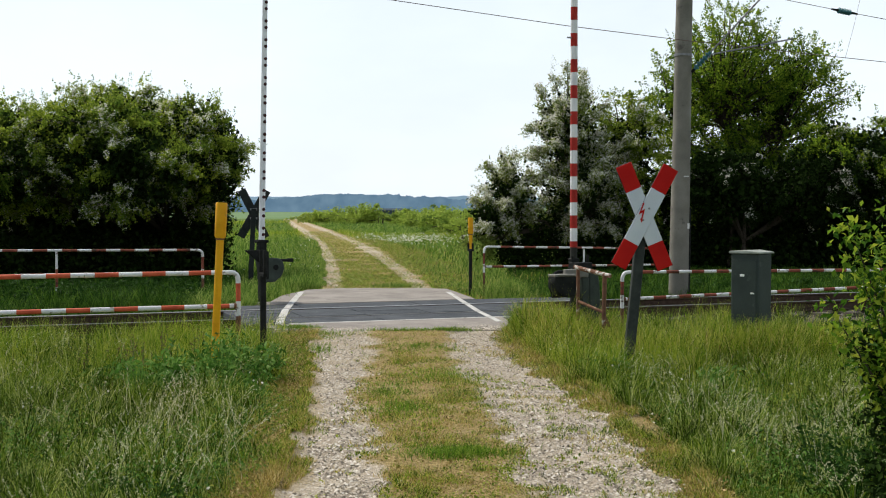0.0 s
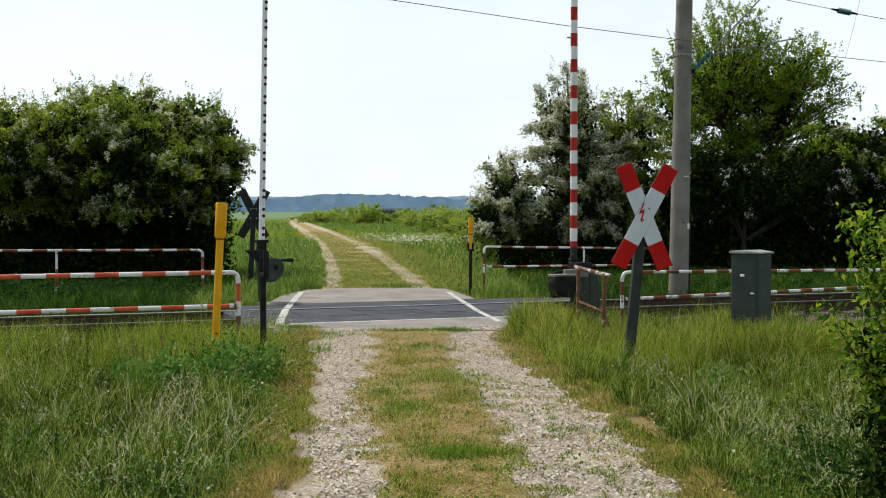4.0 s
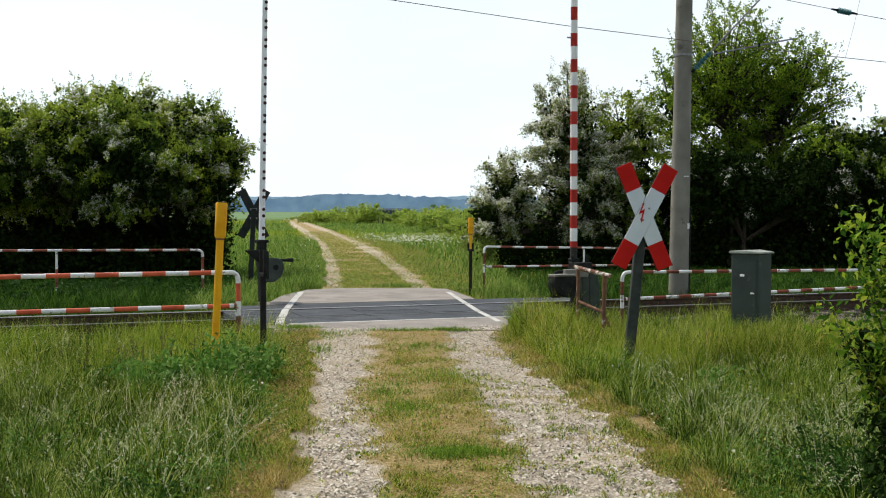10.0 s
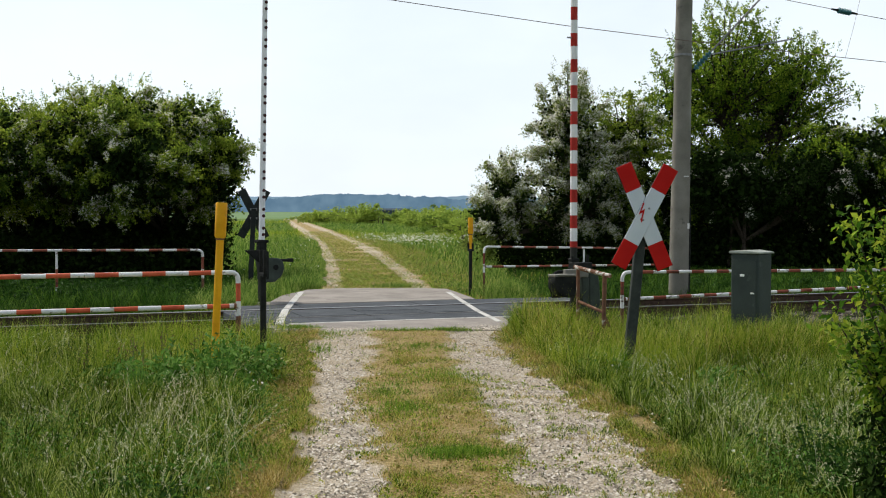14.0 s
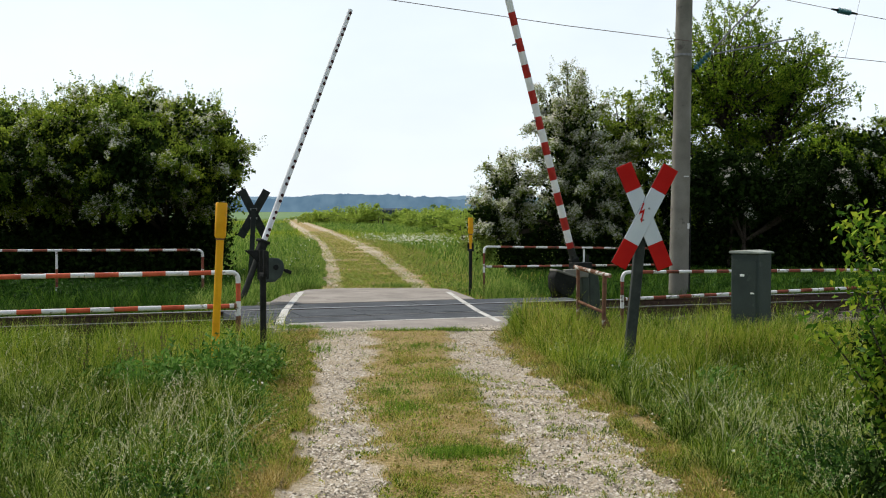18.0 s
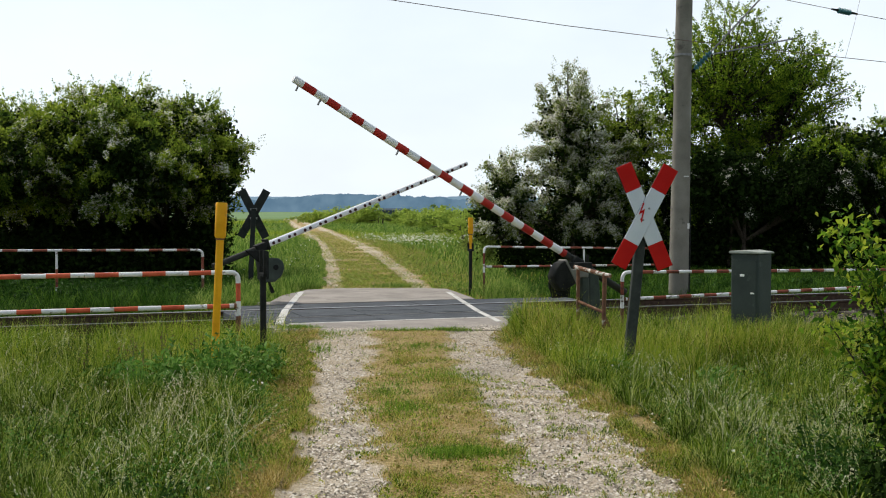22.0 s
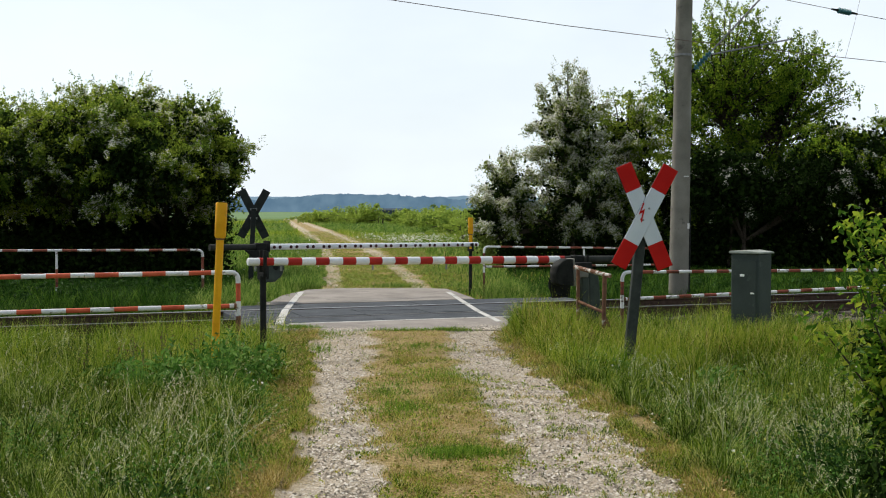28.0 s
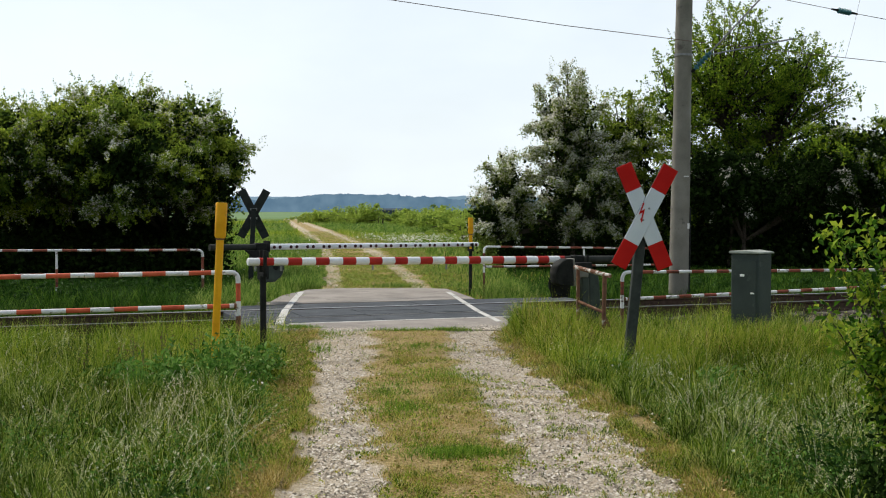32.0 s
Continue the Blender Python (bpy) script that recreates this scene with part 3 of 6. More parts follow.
def build_crossing():
    near = slab([(-2.55, 15.60), (-1.70, 15.16), (-0.4, 15.2), (0.80, 15.5), (1.02, 16.1), (0.93, 17.22), (-2.50, 16.02)],
                0.0, 0.25, "pavement", M["concrete"], bevel=0.02)
    tagged(near, "worn concrete apron before the rails", "pavement", kind="structure")
    far = slab([(-3.10, 19.42), (0.62, 20.74), (0.50, 21.4), (0.10, 23.45), (-0.6, 23.75), (-2.1, 23.65), (-2.80, 23.2), (-3.12, 21.6)],
               0.0, 0.25, "pavement", M["concrete"], bevel=0.02)
    tagged(far, "worn concrete apron beyond the rails", "pavement", kind="structure")
    deck = thing("crossing_deck", RAIL_FRAME, "dark grey rubber and asphalt panels laid between the rails", "level crossing deck", kind="structure")
    g = 0.7175
    x0, x1, step = -3.55, 1.62, 1.034
    bands = [(-1.665, -g - 0.085, 0), (-g + 0.115, -0.006, 0), (0.006, g - 0.115, 0), (g + 0.085, 1.655, 0)]
    for k, (a, b2, _) in enumerate(bands):
        x = x0
        shift = 0.35 if k == 3 else 0.0
        while x < x1 - 0.1 + shift:
            geo = Geo().box((step - 0.008, b2 - a, 0.20), (x + shift + step / 2, (a + b2) / 2, -0.10 - 0.004 * ((k + int(x * 3)) % 2)), bevel=0.010)
            part("panel", geo, M["deck"], deck)
            x += step
    # pale kerb strip along the camera-side edge of the panels
    part("edge_strip", Geo().box((4.0, 0.07, 0.2), (-0.95, -1.71, -0.094), bevel=0.01), M["line"], deck, "pale concrete edge strip")
    # white edge lines, worn, laid over apron and panels
    line_group = "white lines at the edges of the crossing"
    for pts, half in (([(-2.35, 16.06), (-2.58, 18.38), (-2.84, 22.45)], 0.058), ([(0.83, 16.42), (0.568, 18.175), (0.10, 22.45)], 0.046)):
        pts = [Vector((*p, 0)) for p in pts]
        ln = thing("road_marking", pose(0, 0, 0), "worn white painted line at the edge of the crossing", "road marking", line_group, "structure")
        # one stripe on each slab, broken where the rails pass
        cuts = [-9.0, -1.67, -0.80, -0.70, 0.70, 0.80, 1.66, 9.0]
        for lo, hi in ((cuts[0], cuts[1]), (cuts[1], cuts[2]), (cuts[3], cuts[4]), (cuts[5], cuts[6]), (cuts[6], cuts[7])):
            for a, b2 in zip(pts, pts[1:]):
                oa, ob2 = float(off_track(a.x, a.y)), float(off_track(b2.x, b2.y))
                f0, f1 = max(0.0, (lo + 0.006 - oa) / (ob2 - oa)), min(1.0, (hi - 0.006 - oa) / (ob2 - oa))
                if f1 - f0 < 0.01:
                    continue
                p, q = a.lerp(b2, f0), a.lerp(b2, f1)
                d = (b2 - a).normalized()
                side = Vector((-d.y, d.x, 0)) * half
                slab([tuple((p - side)[:2]), tuple((p + side)[:2]), tuple((q + side)[:2]), tuple((q - side)[:2])], 0.006, 0.006, "stripe", M["line"], ln, bevel=0.001)


# ---- the railway ----
def build_railway():
    tr = thing("railway_track", RAIL_FRAME, "rusty steel railway rails with shiny running tops on sleepers", "railway track", kind="structure")
    prof = [(-0.075, -0.172), (0.075, -0.172), (0.075, -0.158), (0.012, -0.14), (0.010, -0.05), (0.036, -0.036), (0.036, -0.008), (0.028, 0.0),
            (-0.028, 0.0), (-0.036, -0.008), (-0.036, -0.036), (-0.010, -0.05), (-0.012, -0.14), (-0.075, -0.158)]
    for s in (-1, 1):
        geo = Geo()
        n = len(prof)
        v = [(x, s * 0.7535 + p, q + 0.003) for x in (-60, 60) for p, q in prof]
        geo.v = v
        for j in range(n):
            geo.f.append((j, (j + 1) % n, n + (j + 1) % n, n + j))
            geo.m.append(1 if j in (6, 7, 8) else 0)
        # near rail takes the darker steel: weaker reflection painted in
        part("rail", geo, [M["rail_side"], M["steel" if s > 0 else "steel_dim"]], tr, angle=30)
    sl = Geo().box((0.24, 2.5, 0.18), bevel=0.015).mesh("sleeper", M["sleeper"])
    plate = Geo().box((0.16, 0.30, 0.03), bevel=0.004).mesh("rail_chair", M["rail_side"])
    x = -27.3
    while x < 30:
        if not (-3.6 < x < 1.7):
            s = part("sleeper", sl, None, tr, m=pose(x, 0, -0.275, 0, 0, random.uniform(-1, 1)))
            for q in (-0.7535, 0.7535):
                part("rail_chair", plate, None, s, m=pose(0, q, 0.104))
        x += 0.62
    # ballast stones
    n = 9000
    bx = rng.uniform(-22, 24, n)
    by = rng.uniform(-2.25, 2.25, n)
    keep = (bx < -3.7) | (bx > 2.1)
    keep &= (np.abs(bx + 0.0) < 14) | (rng.random(n) < 0.5)
    bx, by = bx[keep], by[keep]
    bz = -0.25 - 0.16 * np.clip((np.abs(by) - 1.3) / 0.9, 0, 1) + rng.uniform(-0.02, 0.03, len(bx))
    me = stones("ballast", bx, by, bz, rng.uniform(0.025, 0.05, len(bx)), M["ballast"])
    ob = new("ballast", me)
    ob.matrix_basis = RAIL_FRAME
    tagged(ob, "grey-brown crushed stone ballast under the rails", "ballast", kind="stuff")
    bed = Geo()
    bed.add([(-60, -2.3, -0.45), (-60, -1.3, -0.27), (-60, 1.3, -0.27), (-60, 2.3, -0.45), (60, -2.3, -0.45), (60, -1.3, -0.27), (60, 1.3, -0.27), (60, 2.3, -0.45),
             (-60, -2.3, -0.7), (60, -2.3, -0.7), (-60, 2.3, -0.7), (60, 2.3, -0.7)],
            [(0, 4, 5, 1), (1, 5, 6, 2), (2, 6, 7, 3), (8, 9, 4, 0), (3, 7, 11, 10)])
    ob = new("trackbed", bed.mesh("trackbed", M["ballast"]))
    ob.matrix_basis = RAIL_FRAME
    tagged(ob, "grey-brown ballast bed of the railway", "trackbed", kind="structure")


def stones(name, x, y, z, size, mat, flat=0.5):
    """Many small irregular stones in one mesh, half sunk, with cut corners."""
    n = len(x)
    base = np.array([(1, 0, 0), (0.3, 0.95, 0.1), (-0.8, 0.6, 0), (-0.8, -0.6, 0.1), (0.3, -0.95, 0), (0.1, 0.1, 1)], float)
    tri = np.array([(0, 1, 5), (1, 2, 5), (2, 3, 5), (3, 4, 5), (4, 0, 5)])
    v = base[None] * rng.uniform(0.65, 1.25, (n, 6, 1)) * rng.uniform(0.7, 1.3, (n, 1, 3))
    v[:, :, 2] *= flat
    a = rng.uniform(0, 2 * np.pi, n)
    ca, sa = np.cos(a)[:, None], np.sin(a)[:, None]
    vx, vy = v[:, :, 0] * ca - v[:, :, 1] * sa, v[:, :, 0] * sa + v[:, :, 1] * ca
    t = rng.uniform(-0.5, 0.5, (n, 1))
    vz = v[:, :, 2] + vx * t
    s = np.asarray(size)[:, None]
    out = np.stack([vx * s + np.asarray(x)[:, None], vy * s + np.asarray(y)[:, None], vz * s + np.asarray(z)[:, None]], 2)
    f = (tri[None] + (np.arange(n) * 6)[:, None, None]).reshape(-1, 3)
    return mesh_np(name, out.reshape(-1, 3), f, mat)


# ---- pipe railings ----
def railing(y0, x_end, x_far, top, low, legs, reds, label, step=0.26, r=0.027, start=0.0, low_start=0.0, top_far=None, low_far=None):
    """A two-bar pipe railing along the rails: rounded top corner at x_end, whose upright stands in the ground, running to x_far."""
    th = thing("pipe_railing", pose(0, 0, 0), label, "railing", "pipe railings beside the rails")
    mats = [M[reds], M["rail_white"]]
    top_far = top if top_far is None else top_far
    low_far = low if low_far is None else low_far
    a, b2 = on_line(y0, x_far, top_far), on_line(y0, x_end, top)
    c, d = on_line(y0, x_end, low), on_line(y0, x_far, low_far)
    e1 = elbow(a, b2, c, 0.10, 7)
    height = top - 0.10 - low
    mid1, mid2 = e1[-1] - Vector((0, 0, height * 0.10)), c + Vector((0, 0, 0.055))
    p, ms = striped([e1[0], a], step, start, 1)
    part("top_bar", Geo().tube(p, r, 12, ms), mats, th)
    part("end_bend", Geo().tube(e1 + [mid1], r * 1.05, 12, [1] * len(e1)), mats, th, "white elbow")
    part("end_post", Geo().tube([mid1, mid2], r, 12, [0]), mats, th, "red upright")
    part("end_foot", Geo().tube([mid2, c, c - Vector((0, 0, 0.12)), (c.x, c.y, -0.45)], r * 1.06, 12, [1, 1, 0]), [M["rust"], M["rail_white"]], th, "white foot of the upright")
    along = (d - c).normalized()
    p, ms = striped([c + along * r, d], step, low_start, 1)
    part("bottom_bar", Geo().tube(p, r, 12, ms), mats, th)
    part("weld_collar", Geo().tube([c + along * (r * 0.9), c + along * (r * 1.9)], r * 1.2, 12), M["rust"], th)
    for x in legs:
        z = top + (top_far - top) * (x - x_end) / (x_far - x_end)
        q = on_line(y0, x, (z if y0 > 20 else low) - 0.01)
        p, ms = striped([q, (q.x, q.y, -0.4)], step * 1.3, 0, 1)
        part("leg", Geo().tube(p, r * 0.95, 10, ms if y0 > 20 else [0] * len(ms)), mats if y0 > 20 else [M["rust"]], th)
    return th


def build_railings():
    railing(14.18, -2.43, -9.5, 0.896, 0.497, (-5.6, -8.2), "rail_red", "red and white striped pipe railing with worn paint in long grass", 0.262, 0.028, 0.046, 0.184, top_far=0.875, low_far=0.483)
    railing(14.18, 2.40, 12.0, 0.803, 0.440, (6.6, 9.0), "old_red", "dull red and white striped pipe railing in long grass", 0.198, 0.023, 0.033, 0.151, top_far=0.70, low_far=0.62)
    railing(23.24, -4.62, -12.0, 0.872, 0.45, (-7.124, -10.4), "old_red", "brown and white pipe railing with flaking paint before dark bushes", 0.258, 0.024, 0.123, 0.0, top_far=0.94)
    railing(23.24, 0.86, 4.75, 0.875, 0.455, (3.05,), "old_red", "weathered red and white pipe railing in meadow grass", 0.27, 0.023, 0.0, 0.12, top_far=0.79, low_far=0.43)


# ---- barriers ----
NEAR_TURN, FAR_TURN = 28.0, 34.0
NEAR_LENGTH, FAR_LENGTH = 4.44, 4.73
NEAR_PIVOT = (1.72, 14.80, 0.984)
FAR_PIVOT = (-3.227, 20.0, 0.983)


def build_near_barrier():
    th = thing("level_crossing_barrier", pose(NEAR_PIVOT[0], NEAR_PIVOT[1], -0.2, 0, 0, NEAR_TURN),
               "barrier with red and white striped boom and dark drive", "barrier", "barriers of the level crossing")
    z0 = NEAR_PIVOT[2] + 0.2
    boom = part("boom", near_boom_geo(), [M["boom_red"], M["boom_white"], M["tail"]], th, "red and white striped boom", pose(0, 0, z0))
    for x in (-4.36, -4.05, -2.9, -1.9):
        part("lug", Geo().box((0.02, 0.02, 0.07), (x, 0, -0.075), bevel=0.003), M["galvanised"], boom)
    part("clamp", Geo().box((0.16, 0.11, 0.104), (0.06, 0, 0), bevel=0.012).box((0.025, 0.12, 0.112), (0.0, 0, 0), bevel=0.008).box((0.025, 0.12, 0.112), (0.12, 0, 0), bevel=0.008),
         M["black_metal"], boom, "black clamp round the boom")
    # drive housing behind the guard rail
    part("housing", Geo().prism([(0.08, 0), (0.27, 0), (0.235, 0.60), (0.21, 0.74), (0.08, 0.78)], 0.20, pose(0, -0.16, 0.28), bevel=0.012), M["machine"], th)
    part("bearing_block", Geo().box((0.26, 0.18, 0.09), (0.02, -0.13, z0 - 0.08), bevel=0.01).tube([(-0.10, -0.12, z0 - 0.03), (-0.10, -0.12, z0 + 0.05)], 0.018)
         .tube([(0.14, -0.12, z0 - 0.03), (0.14, -0.12, z0 + 0.06)], 0.02), M["black_metal"], th)
    part("foundation", Geo().box((0.75, 0.5, 0.5), (-0.05, -0.1, 0.06), bevel=0.03), M["concrete"], th, "concrete foundation in the grass")
    part("frame_beam", Geo().box((0.36, 0.07, 0.11), (-0.17, -0.30, 1.02), bevel=0.01), M["machine_grey"], th, "weathered grey beam")
    part("frame_leg", Geo().box((0.10, 0.07, 0.42), (-0.04, -0.30, 0.755), bevel=0.01), M["machine"], th)
    ring = Geo()
    ring.tube([(-0.32 + 0.155 * math.cos(a), -0.16, 0.88 + 0.155 * math.sin(a)) for a in [math.pi * (0.30 + 1.25 * i / 14) for i in range(15)]], 0.026, 8)
    ring.box((0.28, 0.05, 0.28), (-0.28, -0.12, 0.84), bevel=0.01)
    part("chain_guard", ring, M["black_metal"], th, "round black chain guard")
    out = [(0.0, 0.035), (-0.25, 0.035), (-0.26, -0.05), (-0.235, -0.13), (-0.17, -0.21), (-0.08, -0.235), (0.04, -0.22), (0.08, -0.16), (0.09, 0.035)]
    cw = part("counterweight", Geo().prism(out, 0.16, bevel=0.01), M["black_metal"], th, "black cast counterweight", pose(-0.33, -0.36, 0.96))
    part("rim", Geo().box((0.35, 0.17, 0.028), (-0.08, 0, 0.045), bevel=0.006), M["machine_grey"], cw, "grey top flange")
    return th, boom, cw, z0


def near_boom_geo():
    """The boom lies along local -x when it is down; its tail reaches the other way."""
    geo = Geo()
    L, step = NEAR_LENGTH, 0.1700
    pts, rad, ms = [(-L, 0, 0)], [0.045], []
    x, n = -L + 0.12, 0
    while x < -0.161:
        pts.append((x, 0, 0))
        rad.append(0.045 + 0.004 * (x + L) / L)
        ms.append(1 if n % 2 == 0 else 0)
        x, n = x + step, n + 1
    pts.append((-0.16, 0, 0))
    rad.append(0.049)
    ms.append(1 if n % 2 == 0 else 0)
    geo.tube(pts, rad, 16, ms)
    geo.tube([(pts[-1][0] + 0.001, 0, 0), (0.93, 0, 0)], 0.048, 16, [2])
    geo.tube([(0.92, 0, 0), (0.95, 0, 0)], 0.052, 16, [2])
    geo.tube([(-L - 0.012, 0, 0), (-L, 0, 0)], [0.038, 0.046], 16, [1])
    return geo


def build_far_barrier():
    th = thing("level_crossing_barrier", pose(FAR_PIVOT[0], FAR_PIVOT[1], -0.2, 0, 0, FAR_TURN),
               "barrier with white reflector-studded boom and dark drive", "barrier", "barriers of the level crossing")
    z0 = FAR_PIVOT[2] + 0.2
    geo = Geo()
    L = FAR_LENGTH
    geo.tube([(0.12, 0, 0), (L, 0, 0)], [0.055, 0.044], 16, [0])
    geo.tube([(L, 0, 0), (L + 0.012, 0, 0)], [0.044, 0.036], 16, [0])
    geo.tube([(-0.95, 0, 0), (0.12, 0, 0)], 0.054, 16, [1])
    geo.tube([(-0.98, 0, 0), (-0.95, 0, 0)], 0.058, 16, [1])
    boom = part("boom", geo, [M["boom_white"], M["tail"]], th, "white boom with pairs of dark red reflectors", pose(0, 0, z0))
    dot = Geo().lathe([(0.030, 0), (0.030, 0.010), (0.022, 0.016)], pose(0, 0, 0, 90, 0, 0), 12).mesh("reflector", M["reflector"])
    for i in range(14):
        for dx in (0.0, 0.115):
            x = 0.22 + 0.333 * i + dx
            part("reflector", dot, None, boom, m=pose(x, -(0.055 - 0.011 * x / L) + 0.004, -0.004))
    part("clamp", Geo().box((0.26, 0.15, 0.14), (0.0, 0, 0), bevel=0.012).box((0.05, 0.2, 0.2), (0.10, 0, 0.01), bevel=0.008), M["black_metal"], boom, "black clamp round the boom")
    part("housing", Geo().prism([(-0.02, 0.16), (0.16, 0.16), (0.29, 0.26), (0.35, 0.40), (0.32, 0.52), (0.24, 0.58), (0.05, 0.60), (-0.10, 0.58)], 0.30, pose(0.02, -0.02, 0.40), bevel=0.014),
         M["machine"], th, "dark rounded drive housing")
    part("inspection_hole", Geo().lathe([(0.05, 0), (0.05, 0.012), (0.04, 0.016)], pose(0.19, -0.175, 0.82, 90, 0, 0), 14), M["black_metal"], th)
    part("bracket", Geo().prism([(-0.30, 0.0), (0.06, -0.30), (0.06, 0.0)], 0.06, pose(-0.06, -0.08, z0 - 0.05), bevel=0.006).box((0.16, 0.16, 0.5), (-0.02, -0.1, 0.86), bevel=0.01),
         M["black_metal"], th)
    part("foundation", Geo().box((0.36, 0.30, 0.5), (0.1, 0, -0.06), bevel=0.03), M["concrete"], th, "concrete foundation in the grass")
    crank = part("crank_rod", Geo().tube([(0, 0, 0), (0.56, 0, 0)], 0.026, 10).tube([(0.52, 0, 0), (0.62, 0, 0)], 0.036, 10), M["black_metal"], th, "black crank rod", pose(0.04, 0.10, 0.93))
    return th, boom, crank, z0


def boom_rest(x, y, z, turn, prong, label):
    th = thing("boom_rest", pose(x, y, -0.2, 0, 0, turn), label, "boom rest", "rests for the barrier booms")
    h = z + 0.2
    part("post", Geo().tube([(0, 0, -0.3), (0, 0, h - 0.10)], 0.036, 12), M["black_metal"], th)
    part("fork", Geo().box((0.05, 0.17, 0.045), (0, 0, h - 0.09), bevel=0.006).box((0.04, 0.022, prong), (0, -0.074, h - 0.11 + prong / 2), bevel=0.005)
         .box((0.04, 0.022, prong), (0, 0.074, h - 0.11 + prong / 2), bevel=0.005), M["black_metal"], th)
    return th


def build_rests():
    c, d = math.cos(radians(NEAR_TURN)), math.sin(radians(NEAR_TURN))
    k = NEAR_LENGTH - 0.17
    boom_rest(NEAR_PIVOT[0] - k * c, NEAR_PIVOT[1] - k * d, 0.985, NEAR_TURN, 0.30, "black steel post with boom fork in the grass")
    c, d = math.cos(radians(FAR_TURN)), math.sin(radians(FAR_TURN))
    k = FAR_LENGTH - 0.17
    boom_rest(FAR_PIVOT[0] + k * c, FAR_PIVOT[1] + k * d, 0.93, FAR_TURN, 0.16, "dark steel post with boom fork in the meadow")


# ---- warning crosses ----
def warning_cross(name, m, lean, roll, spread, facing, label):
    th = thing(name, m, label, "warning sign", "warning crosses of the level crossing")
    hub = 1.56 + 0.2
    part("post", Geo().box((0.11, 0.075, hub + 0.42), (0, 0.055 * facing, (hub + 0.02) / 2 - 0.1), bevel=0.008), M["post_grey"] if facing > 0 else M["sign_back"], th, "grey steel post",
         pose(0, 0, 0, 0, lean, 0))
    L, W = 1.2, 0.178
    hx = math.tan(radians(lean)) * hub
    for k, s in enumerate((-1, 1)):
        geo = Geo()
        for z, h, mat in ((0, 0.62, 1), (0.455, 0.29, 0), (-0.455, 0.29, 0)):
            geo.box((W, 0.022, h), (0, 0, z), bevel=0.004, mat=mat)
        geo.box((W + 0.004, 0.016, L + 0.004), (0, 0.006 * facing, 0), bevel=0.002, mat=2)
        bar = part("bar", geo, [M["sign_red"], M["sign_white"], M["sign_back"]], th, "white board with red ends",
                   pose(hx, -0.012 * facing - 0.012 * facing * k, hub, 0, s * spread + roll, 0))
        for z in (0.07, -0.07):
            part("bolt_head", Geo().lathe([(0.012, 0), (0.012, 0.006), (0.006, 0.009)], pose(0, 0, 0, 90, 0, 0), 8), M["galvanised"], bar, m=pose(0, -0.010 * facing if facing > 0 else 0.016, z + 0.03))
    bolt = Geo()
    out = [(0.022, 0.13), (0.004, 0.13), (-0.042, -0.028), (0.006, 0.002), (-0.010, -0.085), (-0.024, -0.080), (-0.004, -0.135), (0.018, -0.090), (0.006, -0.090), (0.032, 0.050), (-0.012, 0.022)]
    bolt.prism([(x * 0.85, z * 0.80) for x, z in out], 0.004, bevel=0)
    part("flash", bolt, M["sign_red"], th, "red lightning flash", pose(hx - 0.03, (-0.039 if facing > 0 else 0.039), hub + 0.045, 0, roll, 0))
    for z in (0.10, -0.10):
        part("bracket", Geo().box((0.16, 0.03, 0.05), (hx, 0.022 * facing, hub + z), bevel=0.004), M["galvanised"], th)
    return th


def build_crosses():
    warning_cross("warning_cross", pose(1.99, 12.05, -0.2, 0, 0, 6), 5.4, 2.8, 25.6, 1, "red and white warning cross on a leaning grey post")
    warning_cross("warning_cross", pose(-4.36, 25.4, -0.2, 0, 0, 6), 2.8, 1.5, 28.0, -1, "warning cross on a steel post seen from its dark back")


# ---- posts, cabinet, guard rail ----
def marker_post(m, label):
    th = thing("marker_post", m, label, "marker post", "yellow marker posts")
    part("post", Geo().tube([(0, 0, -0.3), (0, 0, 1.18)], 0.040, 16), M["yellow"], th)
    part("collar", Geo().tube([(0, 0, 1.17), (0, 0, 1.20)], 0.044, 16), M["rust"], th, "rusty collar")
    part("sleeve", Geo().tube([(0, 0, 1.19), (0, 0, 1.215), (0, 0, 1.54), (0, 0, 1.555)], [0.050, 0.058, 0.060, 0.054], 20), M["yellow"], th, "wide yellow sleeve")
    return th


